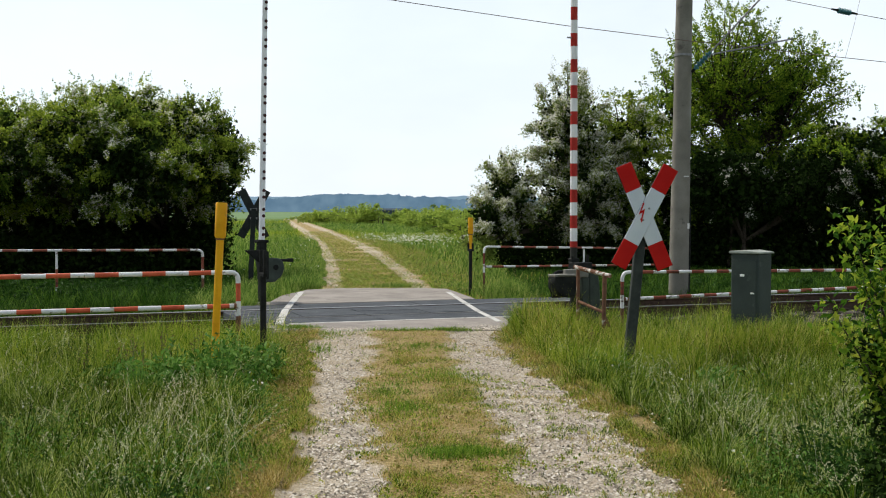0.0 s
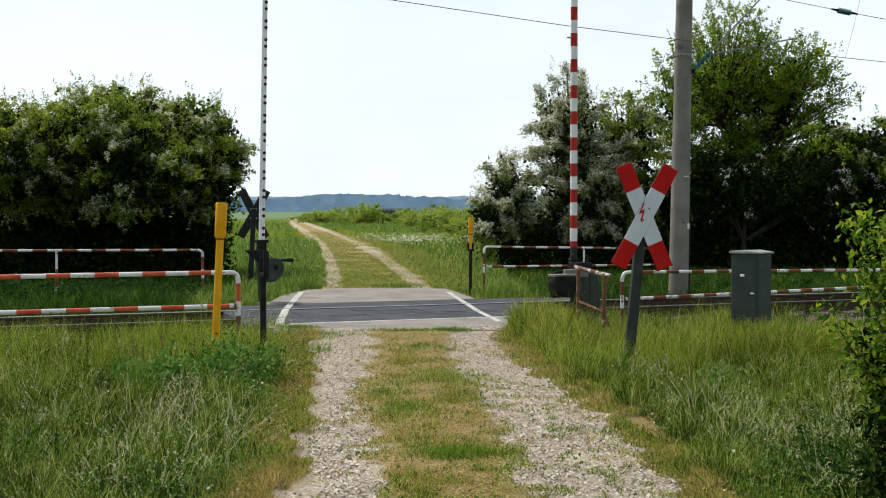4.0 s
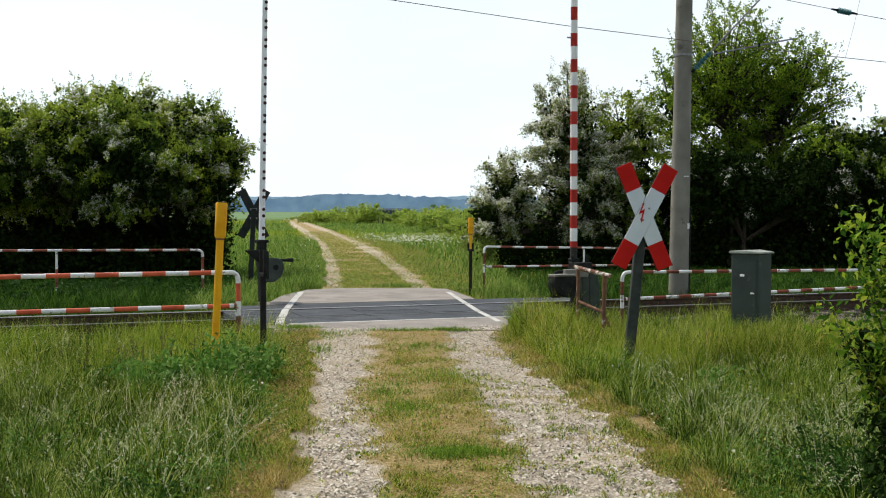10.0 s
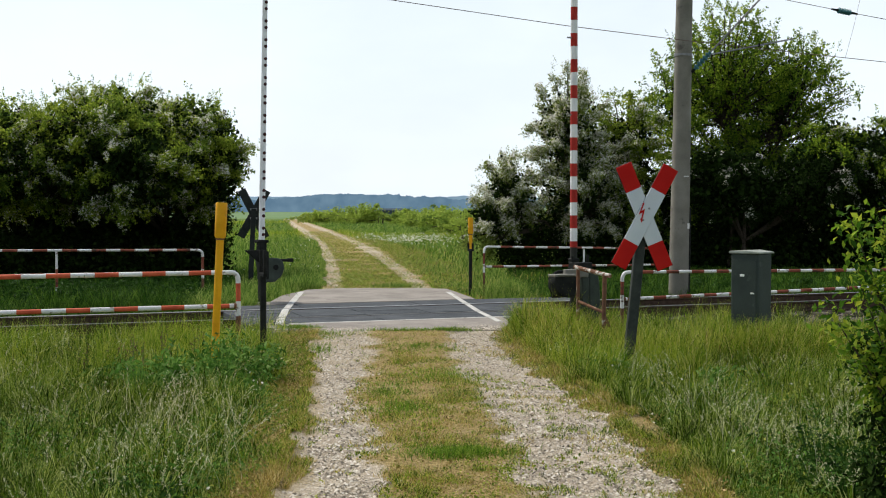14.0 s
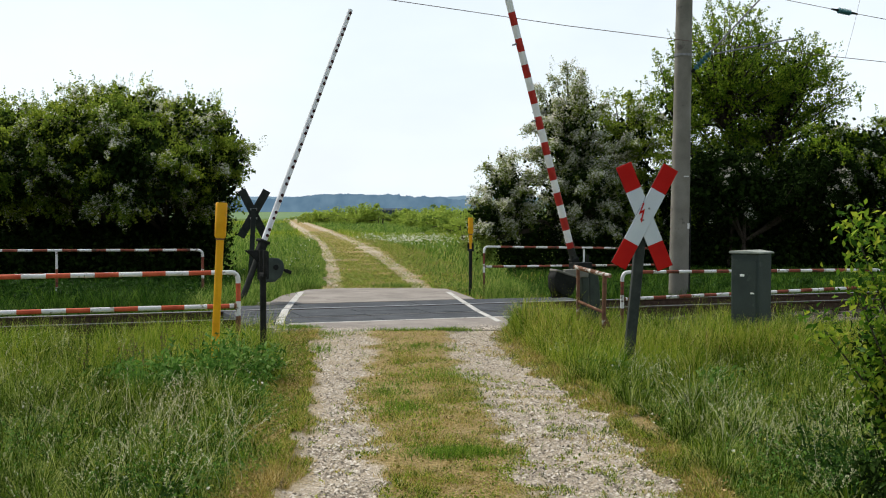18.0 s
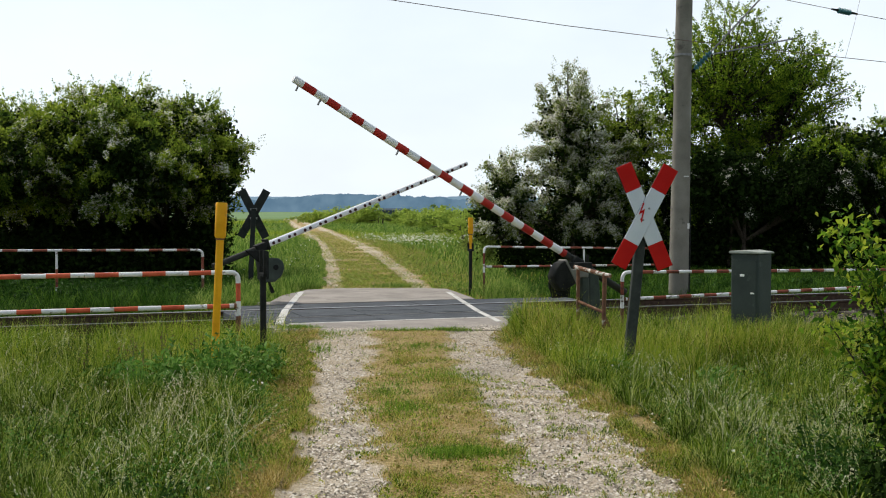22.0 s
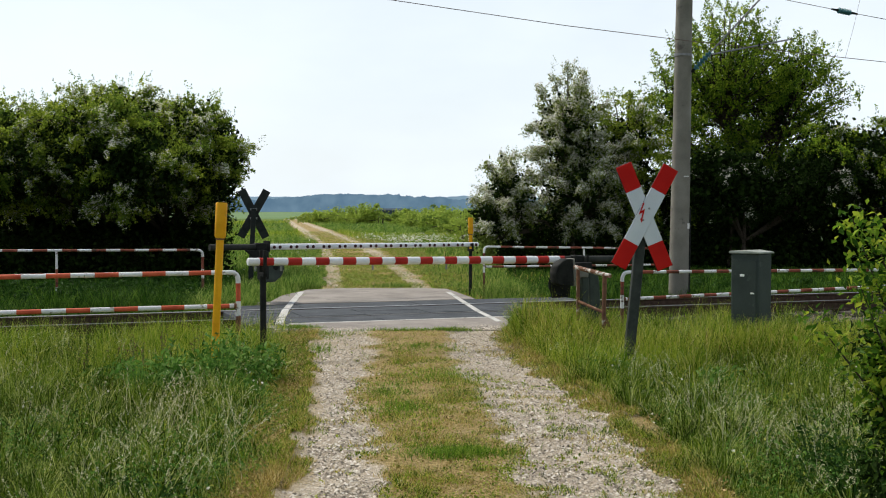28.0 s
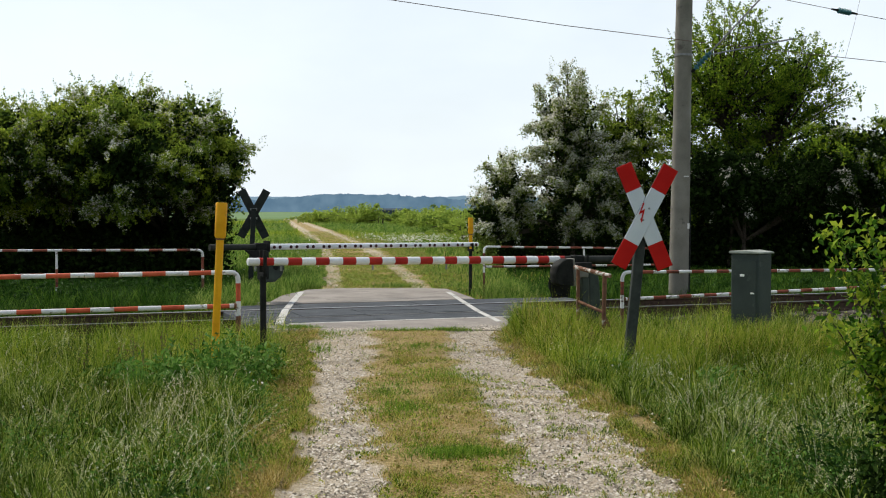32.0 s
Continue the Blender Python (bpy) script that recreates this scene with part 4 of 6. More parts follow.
def build_small_structures():
    marker_post(pose(-2.36, 11.55, 0.0, 0, 3.0, 0) @ pose(0, 0, 0.155), "yellow marker post with a thicker top sleeve, leaning in the grass")
    far = marker_post(pose(0.62, 25.2, -0.08, 0, 0, 0), "yellow marker post with a thicker top sleeve by bushes")
    # control cabinet
    th = thing("control_cabinet", pose(3.87, 14.1, -0.2, 0, 0, -46), "grey-green metal trackside cabinet with pale lid", "cabinet")
    part("body", Geo().box((0.39, 0.31, 1.29), (0, 0, 0.645), bevel=0.012), M["cabinet"], th)
    part("lid", Geo().prism([(-0.215, 0), (0.215, 0), (0.215, 0.022), (0.02, 0.045), (-0.215, 0.03)], 0.36, pose(0, 0, 1.29), bevel=0.006), M["cabinet_lid"], th, "pale overhanging lid")
    part("door", Geo().box((0.33, 0.012, 1.10), (0, -0.158, 0.66), bevel=0.004), M["cabinet"], th)
    part("side_panel", Geo().box((0.010, 0.26, 1.08), (0.192, 0, 0.66), bevel=0.004), M["cabinet"], th)
    part("label_plate", Geo().box((0.062, 0.006, 0.03), (-0.03, -0.166, 1.02), bevel=0.001), M["label_white"], th, "small white label")
    part("handle", Geo().box((0.05, 0.014, 0.02), (0.115, -0.168, 0.80), bevel=0.003), M["label_white"], th, "small pale latch")
    part("plinth", Geo().box((0.42, 0.35, 0.2), (0, 0, 0.02), bevel=0.01), M["concrete"], th)
    # rusty guard rail by the barrier drive
    th = thing("guard_rail", pose(1.95, 13.7, 0), "rusty bent pipe guard rail with remains of white paint", "guard rail")
    a, b2 = Vector((-0.31, 0.27, 0.925)), Vector((0.06, -0.20, 0.84))
    part("top_pipe", Geo().tube([a, a.lerp(b2, 0.5), b2], 0.027, 12), M["rust_paint"], th, "rusty pipe with flaking white paint")
    part("upright", Geo().tube([(0.0, -0.16, 0.84), (-0.01, -0.16, 0.30), (0.01, -0.16, -0.25)], 0.026, 12), M["rust"], th)
    part("upright", Geo().tube([(-0.275, 0.22, 0.90), (-0.275, 0.22, -0.2)], 0.022, 12), M["rust"], th)
    part("brace", Geo().tube([(-0.27, 0.2, 0.50), (-0.02, -0.14, 0.40), (0.06, -0.16, 0.22)], 0.020, 10), M["rust"], th)


# ---- mast and overhead wires ----
def build_mast():
    th = thing("catenary_mast", pose(4.80, 22.9, -0.3, 0, 0.75, 0), "round tapered grey concrete mast for the overhead line", "mast")
    part("pole", Geo().tube([(0, 0, -0.3), (0, 0, 2.2), (0, 0, 5), (0, 0, 8.6)], [0.205, 0.19, 0.172, 0.15], 28), M["concrete_pole"], th)
    part("strap", Geo().lathe([(0.186, 0), (0.186, 0.05)], pose(0, 0, 5.05), 24), M["galvanised"], th)
    part("cable_duct", Geo().tube([(0.20, -0.06, 0.0), (0.190, -0.06, 2.0)], 0.022, 8), M["black_metal"], th, "black cable duct")
    part("number_plate", Geo().box((0.055, 0.012, 0.11), (0.145, -0.145, 1.62), (0, 0, 35), 0.002), M["label_white"], th, "small plate with unreadable marks")
    part("earth_strap", Geo().box((0.10, 0.01, 0.02), (0.07, -0.195, 2.62), bevel=0.002), M["label_white"], th)
    # cantilever: insulator, strut and registration tube towards the rails
    c = thing("cantilever", pose(0, 0, 0), "steel cantilever with green insulator on the concrete mast", "cantilever")
    root = Vector((5.02, 22.8, 4.42))
    dirs = Vector((0.62, -0.30, 0.70)).normalized()
    ins0, ins1, strut_end = root + dirs * 0.08, root + dirs * 0.54, root + dirs * 2.6
    part("strut", Geo().tube([ins1, strut_end], 0.018, 10), M["galvanised"], c)
    g = Geo().tube([root, ins0], 0.03, 10)
    part("hinge", g, M["black_metal"], c)
    gi = Geo()
    prof = []
    for i in range(5):
        z = 0.03 + i * 0.08
        prof += [(0.032, z), (0.066, z + 0.024), (0.066, z + 0.036), (0.032, z + 0.06)]
    part("insulator", gi.lathe([(0.032, 0.0)] + prof + [(0.032, 0.46)], Matrix.Translation(ins0) @ dirs.to_track_quat("Z", "Y").to_matrix().to_4x4(), 14), M["insulator"], c, "glossy green insulator")
    arm0 = root + dirs * 0.46
    arm1 = arm0 + Vector((1.66, -0.15, 0.30))
    part("registration_tube", Geo().tube([arm0, arm1], 0.016, 10), M["galvanised"], c)
    part("clip", Geo().box((0.03, 0.06, 0.08), arm0.lerp(arm1, 0.60), bevel=0.004), M["black_metal"], c)
    return c


def wire(name, pts, r, label):
    pts = [Vector(p) for p in pts]
    ob = new(name, Geo().tube(pts, r, 6).mesh(name, M["wire"]))
    return tagged(ob, label, "wire", "overhead wires")


def build_wires():
    wire("contact_wire", [(-16, 13.05, 6.6), (-1.05, 18.34, 5.07), (2.1, 19.46, 4.81), (4.39, 20.27, 4.67), (7.65, 21.42, 4.52), (8.57, 21.75, 4.48), (18, 25.1, 4.2)], 0.006,
         "thin brown contact wire over the railway")
    wire("catenary_wire", [(-4, 17.3, 6.9), (6.16, 20.9, 5.55), (7.59, 21.4, 5.39), (8.57, 21.74, 5.29), (18, 25.1, 4.6)], 0.0055, "thin dark carrying wire over the railway")
    wire("dropper", [(7.62, 21.41, 4.52), (7.78, 21.44, 5.1), (7.95, 21.5, 5.8)], 0.003, "thin dropper wire between the overhead wires")
    th = thing("line_insulator", pose(7.59, 21.4, 5.39), "glossy green insulator in the overhead wire", "insulator")
    d = (Vector((8.57, 21.74, 5.29)) - Vector((6.16, 20.9, 5.55))).normalized()
    m = d.to_track_quat("Z", "Y").to_matrix().to_4x4()
    prof = [(0.022, -0.16)]
    for i in range(5):
        z = -0.15 + i * 0.06
        prof += [(0.024, z), (0.058, z + 0.018), (0.058, z + 0.028), (0.024, z + 0.046)]
    part("shed", Geo().lathe(prof + [(0.022, 0.16)], m, 14), M["insulator"], th)
    part("end_cap", Geo().tube([d * -0.30, d * -0.15], [0.016, 0.026], 10), M["black_metal"], th, "black end fitting")
    part("end_cap", Geo().tube([d * 0.15, d * 0.30], [0.026, 0.016], 10), M["black_metal"], th, "black end fitting")


# ---- trees and bushes ----
CROWNS = []
LEAF = np.array([(0, 0, 0), (0.42, 0.5, 0.10), (0, 1.0, -0.04), (-0.42, 0.5, 0.10)])


def leaves_np(centres, sizes, up_bias=0.5, width=0.9, gen=None):
    """Folded leaf shapes at the centres, turned at random."""
    gen = gen or rng
    n = len(centres)
    d = gen.normal(size=(n, 3))
    d /= np.linalg.norm(d, axis=1)[:, None]
    nrm = gen.normal(size=(n, 3)) + np.array([0, 0, up_bias * 2])
    side = np.cross(d, nrm)
    side /= np.linalg.norm(side, axis=1)[:, None] + 1e-9
    up = np.cross(side, d)
    s = np.asarray(sizes)[:, None, None]
    v = (side[:, None] * (LEAF[None, :, 0:1] * width) + d[:, None] * (LEAF[None, :, 1:2] - 0.5) + up[:, None] * LEAF[None, :, 2:3]) * s + centres[:, None]
    i = np.arange(n)[:, None] * 4
    t = np.concatenate([i + np.array([[0, 1, 2]]), i + np.array([[0, 2, 3]])], 1).reshape(-1, 3)
    return v.reshape(-1, 3), t


def crown_points(blobs, n, gen, shell=0.55, ragged=0.22):
    """Places in and on the blobs (x, y, z, rx, ry, rz), with an uneven outline; also their directions and blobs."""
    b2 = np.array(blobs, float)
    w = b2[:, 3] * b2[:, 4] + b2[:, 3] * b2[:, 5] + b2[:, 4] * b2[:, 5]
    k = gen.choice(len(b2), n, p=w / w.sum())
    d = gen.normal(size=(n, 3))
    d /= np.linalg.norm(d, axis=1)[:, None]
    r = 1 - shell * gen.random(n) ** 1.6
    r = r * (1 + ragged * (vnoise(d[:, 0] * 3 + k * 7, d[:, 2] * 3 + d[:, 1] * 2, 1.0, 5) - 0.45) * 2)
    p = b2[k, :3] + d * b2[k, 3:6] * r[:, None]
    return p, d, k


def unit(v):
    return v / (np.linalg.norm(v, axis=1)[:, None] + 1e-9)


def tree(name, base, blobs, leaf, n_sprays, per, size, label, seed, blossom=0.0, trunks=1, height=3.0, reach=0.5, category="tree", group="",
         boughs=60, trunk_r=0.11, heart=0.6, inner="leaf_shaded", droop=0.25, ragged=0.22, push=1.0, under=(), hollow=0.0, thick=14, arch=0.12, rise=0.25,
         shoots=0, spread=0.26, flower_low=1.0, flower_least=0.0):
    """Trunks, boughs that arch out to the edge of the crown, leafy sprays along them, upright young shoots and a dense
    heart, coloured dark for shade in the trees.
    """
    gen = np.random.default_rng(seed)
    base = (base[0] * push, base[1] * push, base[2])

    def local(rows):
        return [(x * push - base[0], y * push - base[1], EYE + (z - EYE) * push - base[2], a * push, b2 * push, c * push) for x, y, z, a, b2, c in rows]
    under, loc = local(under), local(blobs)
    size, reach, height = size * push, reach * push, height * push
    th = thing(name, pose(*base), label, category, group)
    # ends of the boughs, kept apart from one another so that gaps stay between them
    cand, cd, ck = crown_points(loc, boughs * 14, gen, 0.30, ragged)
    area = sum(a * b2 + a * c + b2 * c for _, _, _, a, b2, c in loc) * 4.2
    gap = 0.62 * math.sqrt(area / boughs)
    kept = []
    for i in range(len(cand)):
        if cd[i, 2] < -0.18 and gen.random() < hollow:
            continue
        if all(((cand[i] - cand[j]) ** 2).sum() > gap * gap for j in kept):
            kept.append(i)
        if len(kept) >= boughs:
            break
    tip, tdir, tk = cand[kept], cd[kept], ck[kept]
    nb = len(tip)
    centre = np.array(loc)[tk]
    root = centre[:, :3] + (tip - centre[:, :3]) * 0.12 - np.array([0, 0, 1.0]) * centre[:, 5:6] * rise
    blen = np.linalg.norm(tip - root, axis=1)[:, None]

    def bough(i, f):
        """Places on boughs i at f of their length, and their run there."""
        up = np.array([[0, 0, 1.0]])
        f = f[:, None]
        p = root[i] + (tip[i] - root[i]) * f + up * blen[i] * (arch * np.sin(np.pi * f) - droop * 0.25 * f ** 3)
        g = (tip[i] - root[i]) + up * blen[i] * (arch * np.pi * np.cos(np.pi * f) - droop * 0.75 * f * f)
        return p, unit(g)
    kb = gen.integers(0, nb, n_sprays)
    fb = 0.35 + 0.70 * gen.random(n_sprays) ** 0.75
    pts, run = bough(kb, fb)
    pts = pts + gen.normal(size=(n_sprays, 3)) * np.array([1, 1, 0.55]) * reach * spread * (1.25 - 0.6 * fb[:, None])
    pts[:, 2] = np.maximum(pts[:, 2], 0.1 + 0.3 * gen.random(n_sprays))
    wood = Geo()
    heads = []
    for i in range(trunks):
        a = 2 * math.pi * i / trunks + 0.7
        x, y = (0.3 * math.cos(a), 0.3 * math.sin(a)) if trunks > 1 else (0, 0)
        lean = (gen.uniform(-0.25, 0.25), gen.uniform(-0.2, 0.2))
        p = [(x, y, -0.3), (x + lean[0] * 0.3, y + lean[1] * 0.3, height * 0.3), (x + lean[0], y + lean[1], height * 0.65), (x + lean[0] * 1.2, y + lean[1] * 1.5, height)]
        k = trunk_r / (1 + 0.35 * (trunks - 1))
        wood.tube(p, [k * 1.25, k, k * 0.75, k * 0.35], 8)
        heads += [Vector(q) for q in p[1:]]
    fs = np.array([0.0, 0.35, 0.7, 1.0])
    for i in range(nb):
        line, _ = bough(np.full(4, i), fs)
        q = Vector(line[0])
        h = min(heads, key=lambda u: (u - q).length + 2.0 * max(0.0, 0.9 * (u - q).xy.length - (q.z - u.z)))
        r0 = 0.016 + 0.010 * float(blen[i, 0])
        limb = Geo() if category == "tree" else wood
        limb.tube([h] + [Vector(p) for p in line], [r0 * 1.3, r0, r0 * 0.75, r0 * 0.45, 0.004], 5, caps=False)
        if category == "tree":
            part("bough", limb, M["bark"], th)
    # each spray: a bent line of leaves leaving its bough
    d = unit(run * 0.8 + gen.normal(size=run.shape) * 0.62 + np.array([0, 0, 0.30]))
    ln = reach * gen.uniform(0.4, 1.0, n_sprays)
    f = np.tile((np.arange(per) + 0.5) / per, n_sprays)[:, None]
    rp = lambda q: np.repeat(q, per, 0)
    line = rp(pts) + rp(d * ln[:, None]) * (f - 0.3)
    line[:, 2] -= (droop * rp(ln[:, None]) * f * f)[:, 0]
    c = line + gen.normal(size=line.shape) * 0.11 * reach * (1.25 - f)
    v, t = leaves_np(c, gen.uniform(0.6, 1.25, len(c)) * size, gen=gen)
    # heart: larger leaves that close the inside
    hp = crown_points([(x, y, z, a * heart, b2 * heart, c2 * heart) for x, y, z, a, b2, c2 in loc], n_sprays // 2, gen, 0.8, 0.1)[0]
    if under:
        # thicket of leaves round the trunks, down to the ground; dark colour stands for shade
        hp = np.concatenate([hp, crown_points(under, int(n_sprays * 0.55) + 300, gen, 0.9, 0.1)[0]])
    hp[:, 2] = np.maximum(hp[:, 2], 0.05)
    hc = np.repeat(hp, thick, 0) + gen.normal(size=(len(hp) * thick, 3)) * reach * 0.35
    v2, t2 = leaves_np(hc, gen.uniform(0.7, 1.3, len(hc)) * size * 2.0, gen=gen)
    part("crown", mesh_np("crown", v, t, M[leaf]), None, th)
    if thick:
        part("inner_foliage", mesh_np("inner_foliage", v2, t2, M[inner]), None, th, "inner leaves, shade put into their colour where dark")
    if shoots:
        # young upright shoots that break the outline
        hi = np.flatnonzero(tdir[:, 2] > -0.05)
        ks = gen.choice(hi, shoots)
        sp = bough(ks, gen.uniform(0.75, 1.0, shoots))[0] + gen.normal(size=(shoots, 3)) * reach * 0.35
        sd = unit(tdir[ks] * 0.45 + gen.normal(size=(shoots, 3)) * 0.22 + np.array([0, 0, 1.0]))
        sl = reach * gen.uniform(0.35, 1.0, shoots)
        m = 26
        f = np.tile((np.arange(m) + 0.5) / m, shoots)[:, None]
        sc = np.repeat(sp, m, 0) + np.repeat(sd * sl[:, None], m, 0) * f + gen.normal(size=(shoots * m, 3)) * 0.07 * (1.15 - f)
        v3, t3 = leaves_np(sc, gen.uniform(0.6, 1.1, len(sc)) * size * 0.85, gen=gen)
        part("young_growth", mesh_np("young_growth", v3, t3, M[leaf]), None, th, "upright leafy young shoots")
    part("trunk", wood, M["bark"], th, "dark bark trunk")
    if blossom > 0:
        rich = np.clip(gen.random(nb) * 2.2 - 0.4, flower_least, 1.6)[kb]       # some boughs flower more than others
        ok = (gen.random(n_sprays) < blossom * rich) & (pts[:, 2] > flower_low)
        out = np.repeat(ok, per) & (gen.random(n_sprays * per) < 0.5)
        fc = line[out] + gen.normal(size=(out.sum(), 3)) * reach * 0.05 + np.array([0, 0, 0.035])
        fc = np.repeat(fc, 3, 0) + gen.normal(size=(len(fc) * 3, 3)) * 0.024
        fv, ft = leaves_np(fc, gen.uniform(0.5, 1.1, len(fc)) * size * (0.86 if flower_least else 0.66), 1.2, 1.3, gen)
        part("blossom", mesh_np("blossom", fv, ft, M["blossom"]), None, th, "white hawthorn blossom")
    if category == "tree":
        CROWNS.extend((ch, seed) for ch in th.children if ch.name.split(".")[0] in ("crown", "blossom", "young_growth"))
    return th


def build_trees():
    row = "trees along the railway"
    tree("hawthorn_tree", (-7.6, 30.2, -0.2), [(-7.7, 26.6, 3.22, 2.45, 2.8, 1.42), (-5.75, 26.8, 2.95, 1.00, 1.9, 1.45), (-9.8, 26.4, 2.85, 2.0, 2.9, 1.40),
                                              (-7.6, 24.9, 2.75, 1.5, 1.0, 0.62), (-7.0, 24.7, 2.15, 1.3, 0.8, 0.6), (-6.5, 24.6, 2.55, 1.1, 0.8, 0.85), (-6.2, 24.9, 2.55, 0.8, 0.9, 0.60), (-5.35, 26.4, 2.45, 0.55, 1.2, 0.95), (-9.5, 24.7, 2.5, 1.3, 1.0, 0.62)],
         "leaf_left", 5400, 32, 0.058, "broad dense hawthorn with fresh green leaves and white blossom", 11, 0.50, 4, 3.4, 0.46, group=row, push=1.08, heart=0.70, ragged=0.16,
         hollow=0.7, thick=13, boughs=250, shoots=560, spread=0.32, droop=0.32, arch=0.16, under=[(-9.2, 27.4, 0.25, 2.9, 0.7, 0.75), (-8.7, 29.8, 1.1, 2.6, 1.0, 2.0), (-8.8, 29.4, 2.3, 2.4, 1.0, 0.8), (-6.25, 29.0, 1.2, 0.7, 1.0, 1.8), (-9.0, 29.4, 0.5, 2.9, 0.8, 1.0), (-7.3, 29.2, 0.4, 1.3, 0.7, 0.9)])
    # its second crown blob stands out of view, added to shade the grass
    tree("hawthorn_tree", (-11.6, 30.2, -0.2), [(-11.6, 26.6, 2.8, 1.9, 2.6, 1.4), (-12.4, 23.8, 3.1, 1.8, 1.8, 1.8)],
         "leaf_left", 1000, 32, 0.065, "dense green hawthorn bush beside the railway, widened out of view for shade", 12, 0.25, 3, 3.0, 0.5, group=row, push=1.06, heart=0.80,
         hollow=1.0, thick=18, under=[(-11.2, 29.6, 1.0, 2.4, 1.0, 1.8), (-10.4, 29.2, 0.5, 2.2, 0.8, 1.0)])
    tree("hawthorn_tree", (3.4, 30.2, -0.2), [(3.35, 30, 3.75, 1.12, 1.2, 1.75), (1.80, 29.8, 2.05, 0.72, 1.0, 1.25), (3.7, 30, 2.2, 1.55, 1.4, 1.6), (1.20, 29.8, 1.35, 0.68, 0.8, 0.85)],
         "leaf_grey", 2900, 24, 0.048, "hawthorn tree covered in white blossom", 13, 1.3, 3, 4.0, 0.46, group=row, push=1.15, droop=0.15, arch=0.16, rise=0.5, inner="leaf_shaded", heart=0.5, thick=9, boughs=110,
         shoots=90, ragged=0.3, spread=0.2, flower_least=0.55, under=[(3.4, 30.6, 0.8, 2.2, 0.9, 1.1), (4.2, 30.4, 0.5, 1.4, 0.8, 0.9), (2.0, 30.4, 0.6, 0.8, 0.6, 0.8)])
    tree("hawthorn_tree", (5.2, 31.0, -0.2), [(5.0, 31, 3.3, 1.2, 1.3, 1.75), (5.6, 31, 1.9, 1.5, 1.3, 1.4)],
         "leaf_left", 1100, 34, 0.062, "green hawthorn with sparse white blossom", 14, 0.45, 3, 3.6, 0.48, group=row, push=1.15, hollow=0.3, inner="leaf_shaded", thick=10, heart=0.5, boughs=60, shoots=60, under=[(5.6, 31.2, 0.8, 1.8, 0.8, 1.2)])
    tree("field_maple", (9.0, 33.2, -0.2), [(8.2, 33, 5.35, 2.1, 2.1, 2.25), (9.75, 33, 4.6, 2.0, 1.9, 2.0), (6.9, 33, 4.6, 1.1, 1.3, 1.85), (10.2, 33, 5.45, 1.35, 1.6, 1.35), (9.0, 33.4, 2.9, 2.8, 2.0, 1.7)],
         "leaf_green", 4200, 26, 0.066, "tall rounded tree with fresh green leaves", 15, 0.02, 4, 5.6, 0.50, group=row, push=1.15, trunk_r=0.19, droop=0.05, arch=0.05, rise=0.45, hollow=0.35, heart=0.30, boughs=300, inner="leaf_shaded", thick=2,
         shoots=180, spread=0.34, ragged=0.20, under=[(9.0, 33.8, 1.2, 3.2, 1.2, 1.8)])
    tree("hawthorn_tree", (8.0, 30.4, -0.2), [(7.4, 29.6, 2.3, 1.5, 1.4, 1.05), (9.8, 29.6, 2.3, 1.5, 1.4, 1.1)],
         "leaf_shaded", 1100, 34, 0.062, "hawthorn bush with some white blossom, shade put into its leaf colour", 16, 0.18, 3, 2.6, 0.5, group=row, push=1.15, hollow=0.9, thick=18, heart=0.76, boughs=50, droop=0.5, arch=0.2,
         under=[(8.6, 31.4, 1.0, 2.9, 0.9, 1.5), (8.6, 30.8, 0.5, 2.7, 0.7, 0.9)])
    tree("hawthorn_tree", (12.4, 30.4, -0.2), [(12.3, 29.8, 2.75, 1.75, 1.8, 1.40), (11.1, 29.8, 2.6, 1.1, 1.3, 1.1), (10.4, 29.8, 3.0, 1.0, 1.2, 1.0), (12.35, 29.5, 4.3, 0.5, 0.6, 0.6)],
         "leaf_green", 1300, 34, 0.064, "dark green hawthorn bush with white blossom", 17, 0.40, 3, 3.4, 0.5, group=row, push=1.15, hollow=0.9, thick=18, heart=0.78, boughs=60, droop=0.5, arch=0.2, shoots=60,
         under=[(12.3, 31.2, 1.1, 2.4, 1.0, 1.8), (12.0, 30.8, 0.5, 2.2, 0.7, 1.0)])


def build_far_bushes():
    gen = np.random.default_rng(31)
    rows = [(-18.2, 160, 2.4), (-13.6, 162, 3.0), (-11.2, 150, 3.6), (-8.2, 148, 3.9), (-6.0, 150, 2.7), (-3.4, 140, 2.6),
            (-1.2, 120, 3.1), (-3.0, 118, 2.4), (0.2, 95, 3.2), (1.3, 80, 2.9), (2.4, 70, 2.8), (1.4, 62, 2.2), (3.3, 58, 2.9), (4.5, 52, 3.0)]
    for i, (x, y, h) in enumerate(rows):
        k = y / 150
        h *= 0.80
        bl = [(x + gen.uniform(-.8, .8) * k * 2, y + gen.uniform(-1, 1), h * 0.5, 3.4 * k * gen.uniform(.8, 1.3), 1.6, h * 0.40),
              (x + gen.uniform(-2.0, 2.0) * k, y, h * 0.26, 3.6 * k, 1.5, h * 0.30), (x + gen.uniform(-4, 4) * k, y + 2, h * 0.3, 3.4 * k, 1.5, h * 0.34)]
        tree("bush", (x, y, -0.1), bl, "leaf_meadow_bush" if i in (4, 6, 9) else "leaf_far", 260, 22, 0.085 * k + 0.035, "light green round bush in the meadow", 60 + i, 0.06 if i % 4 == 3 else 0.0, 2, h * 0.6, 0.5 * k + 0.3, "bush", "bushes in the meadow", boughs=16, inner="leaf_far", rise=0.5)


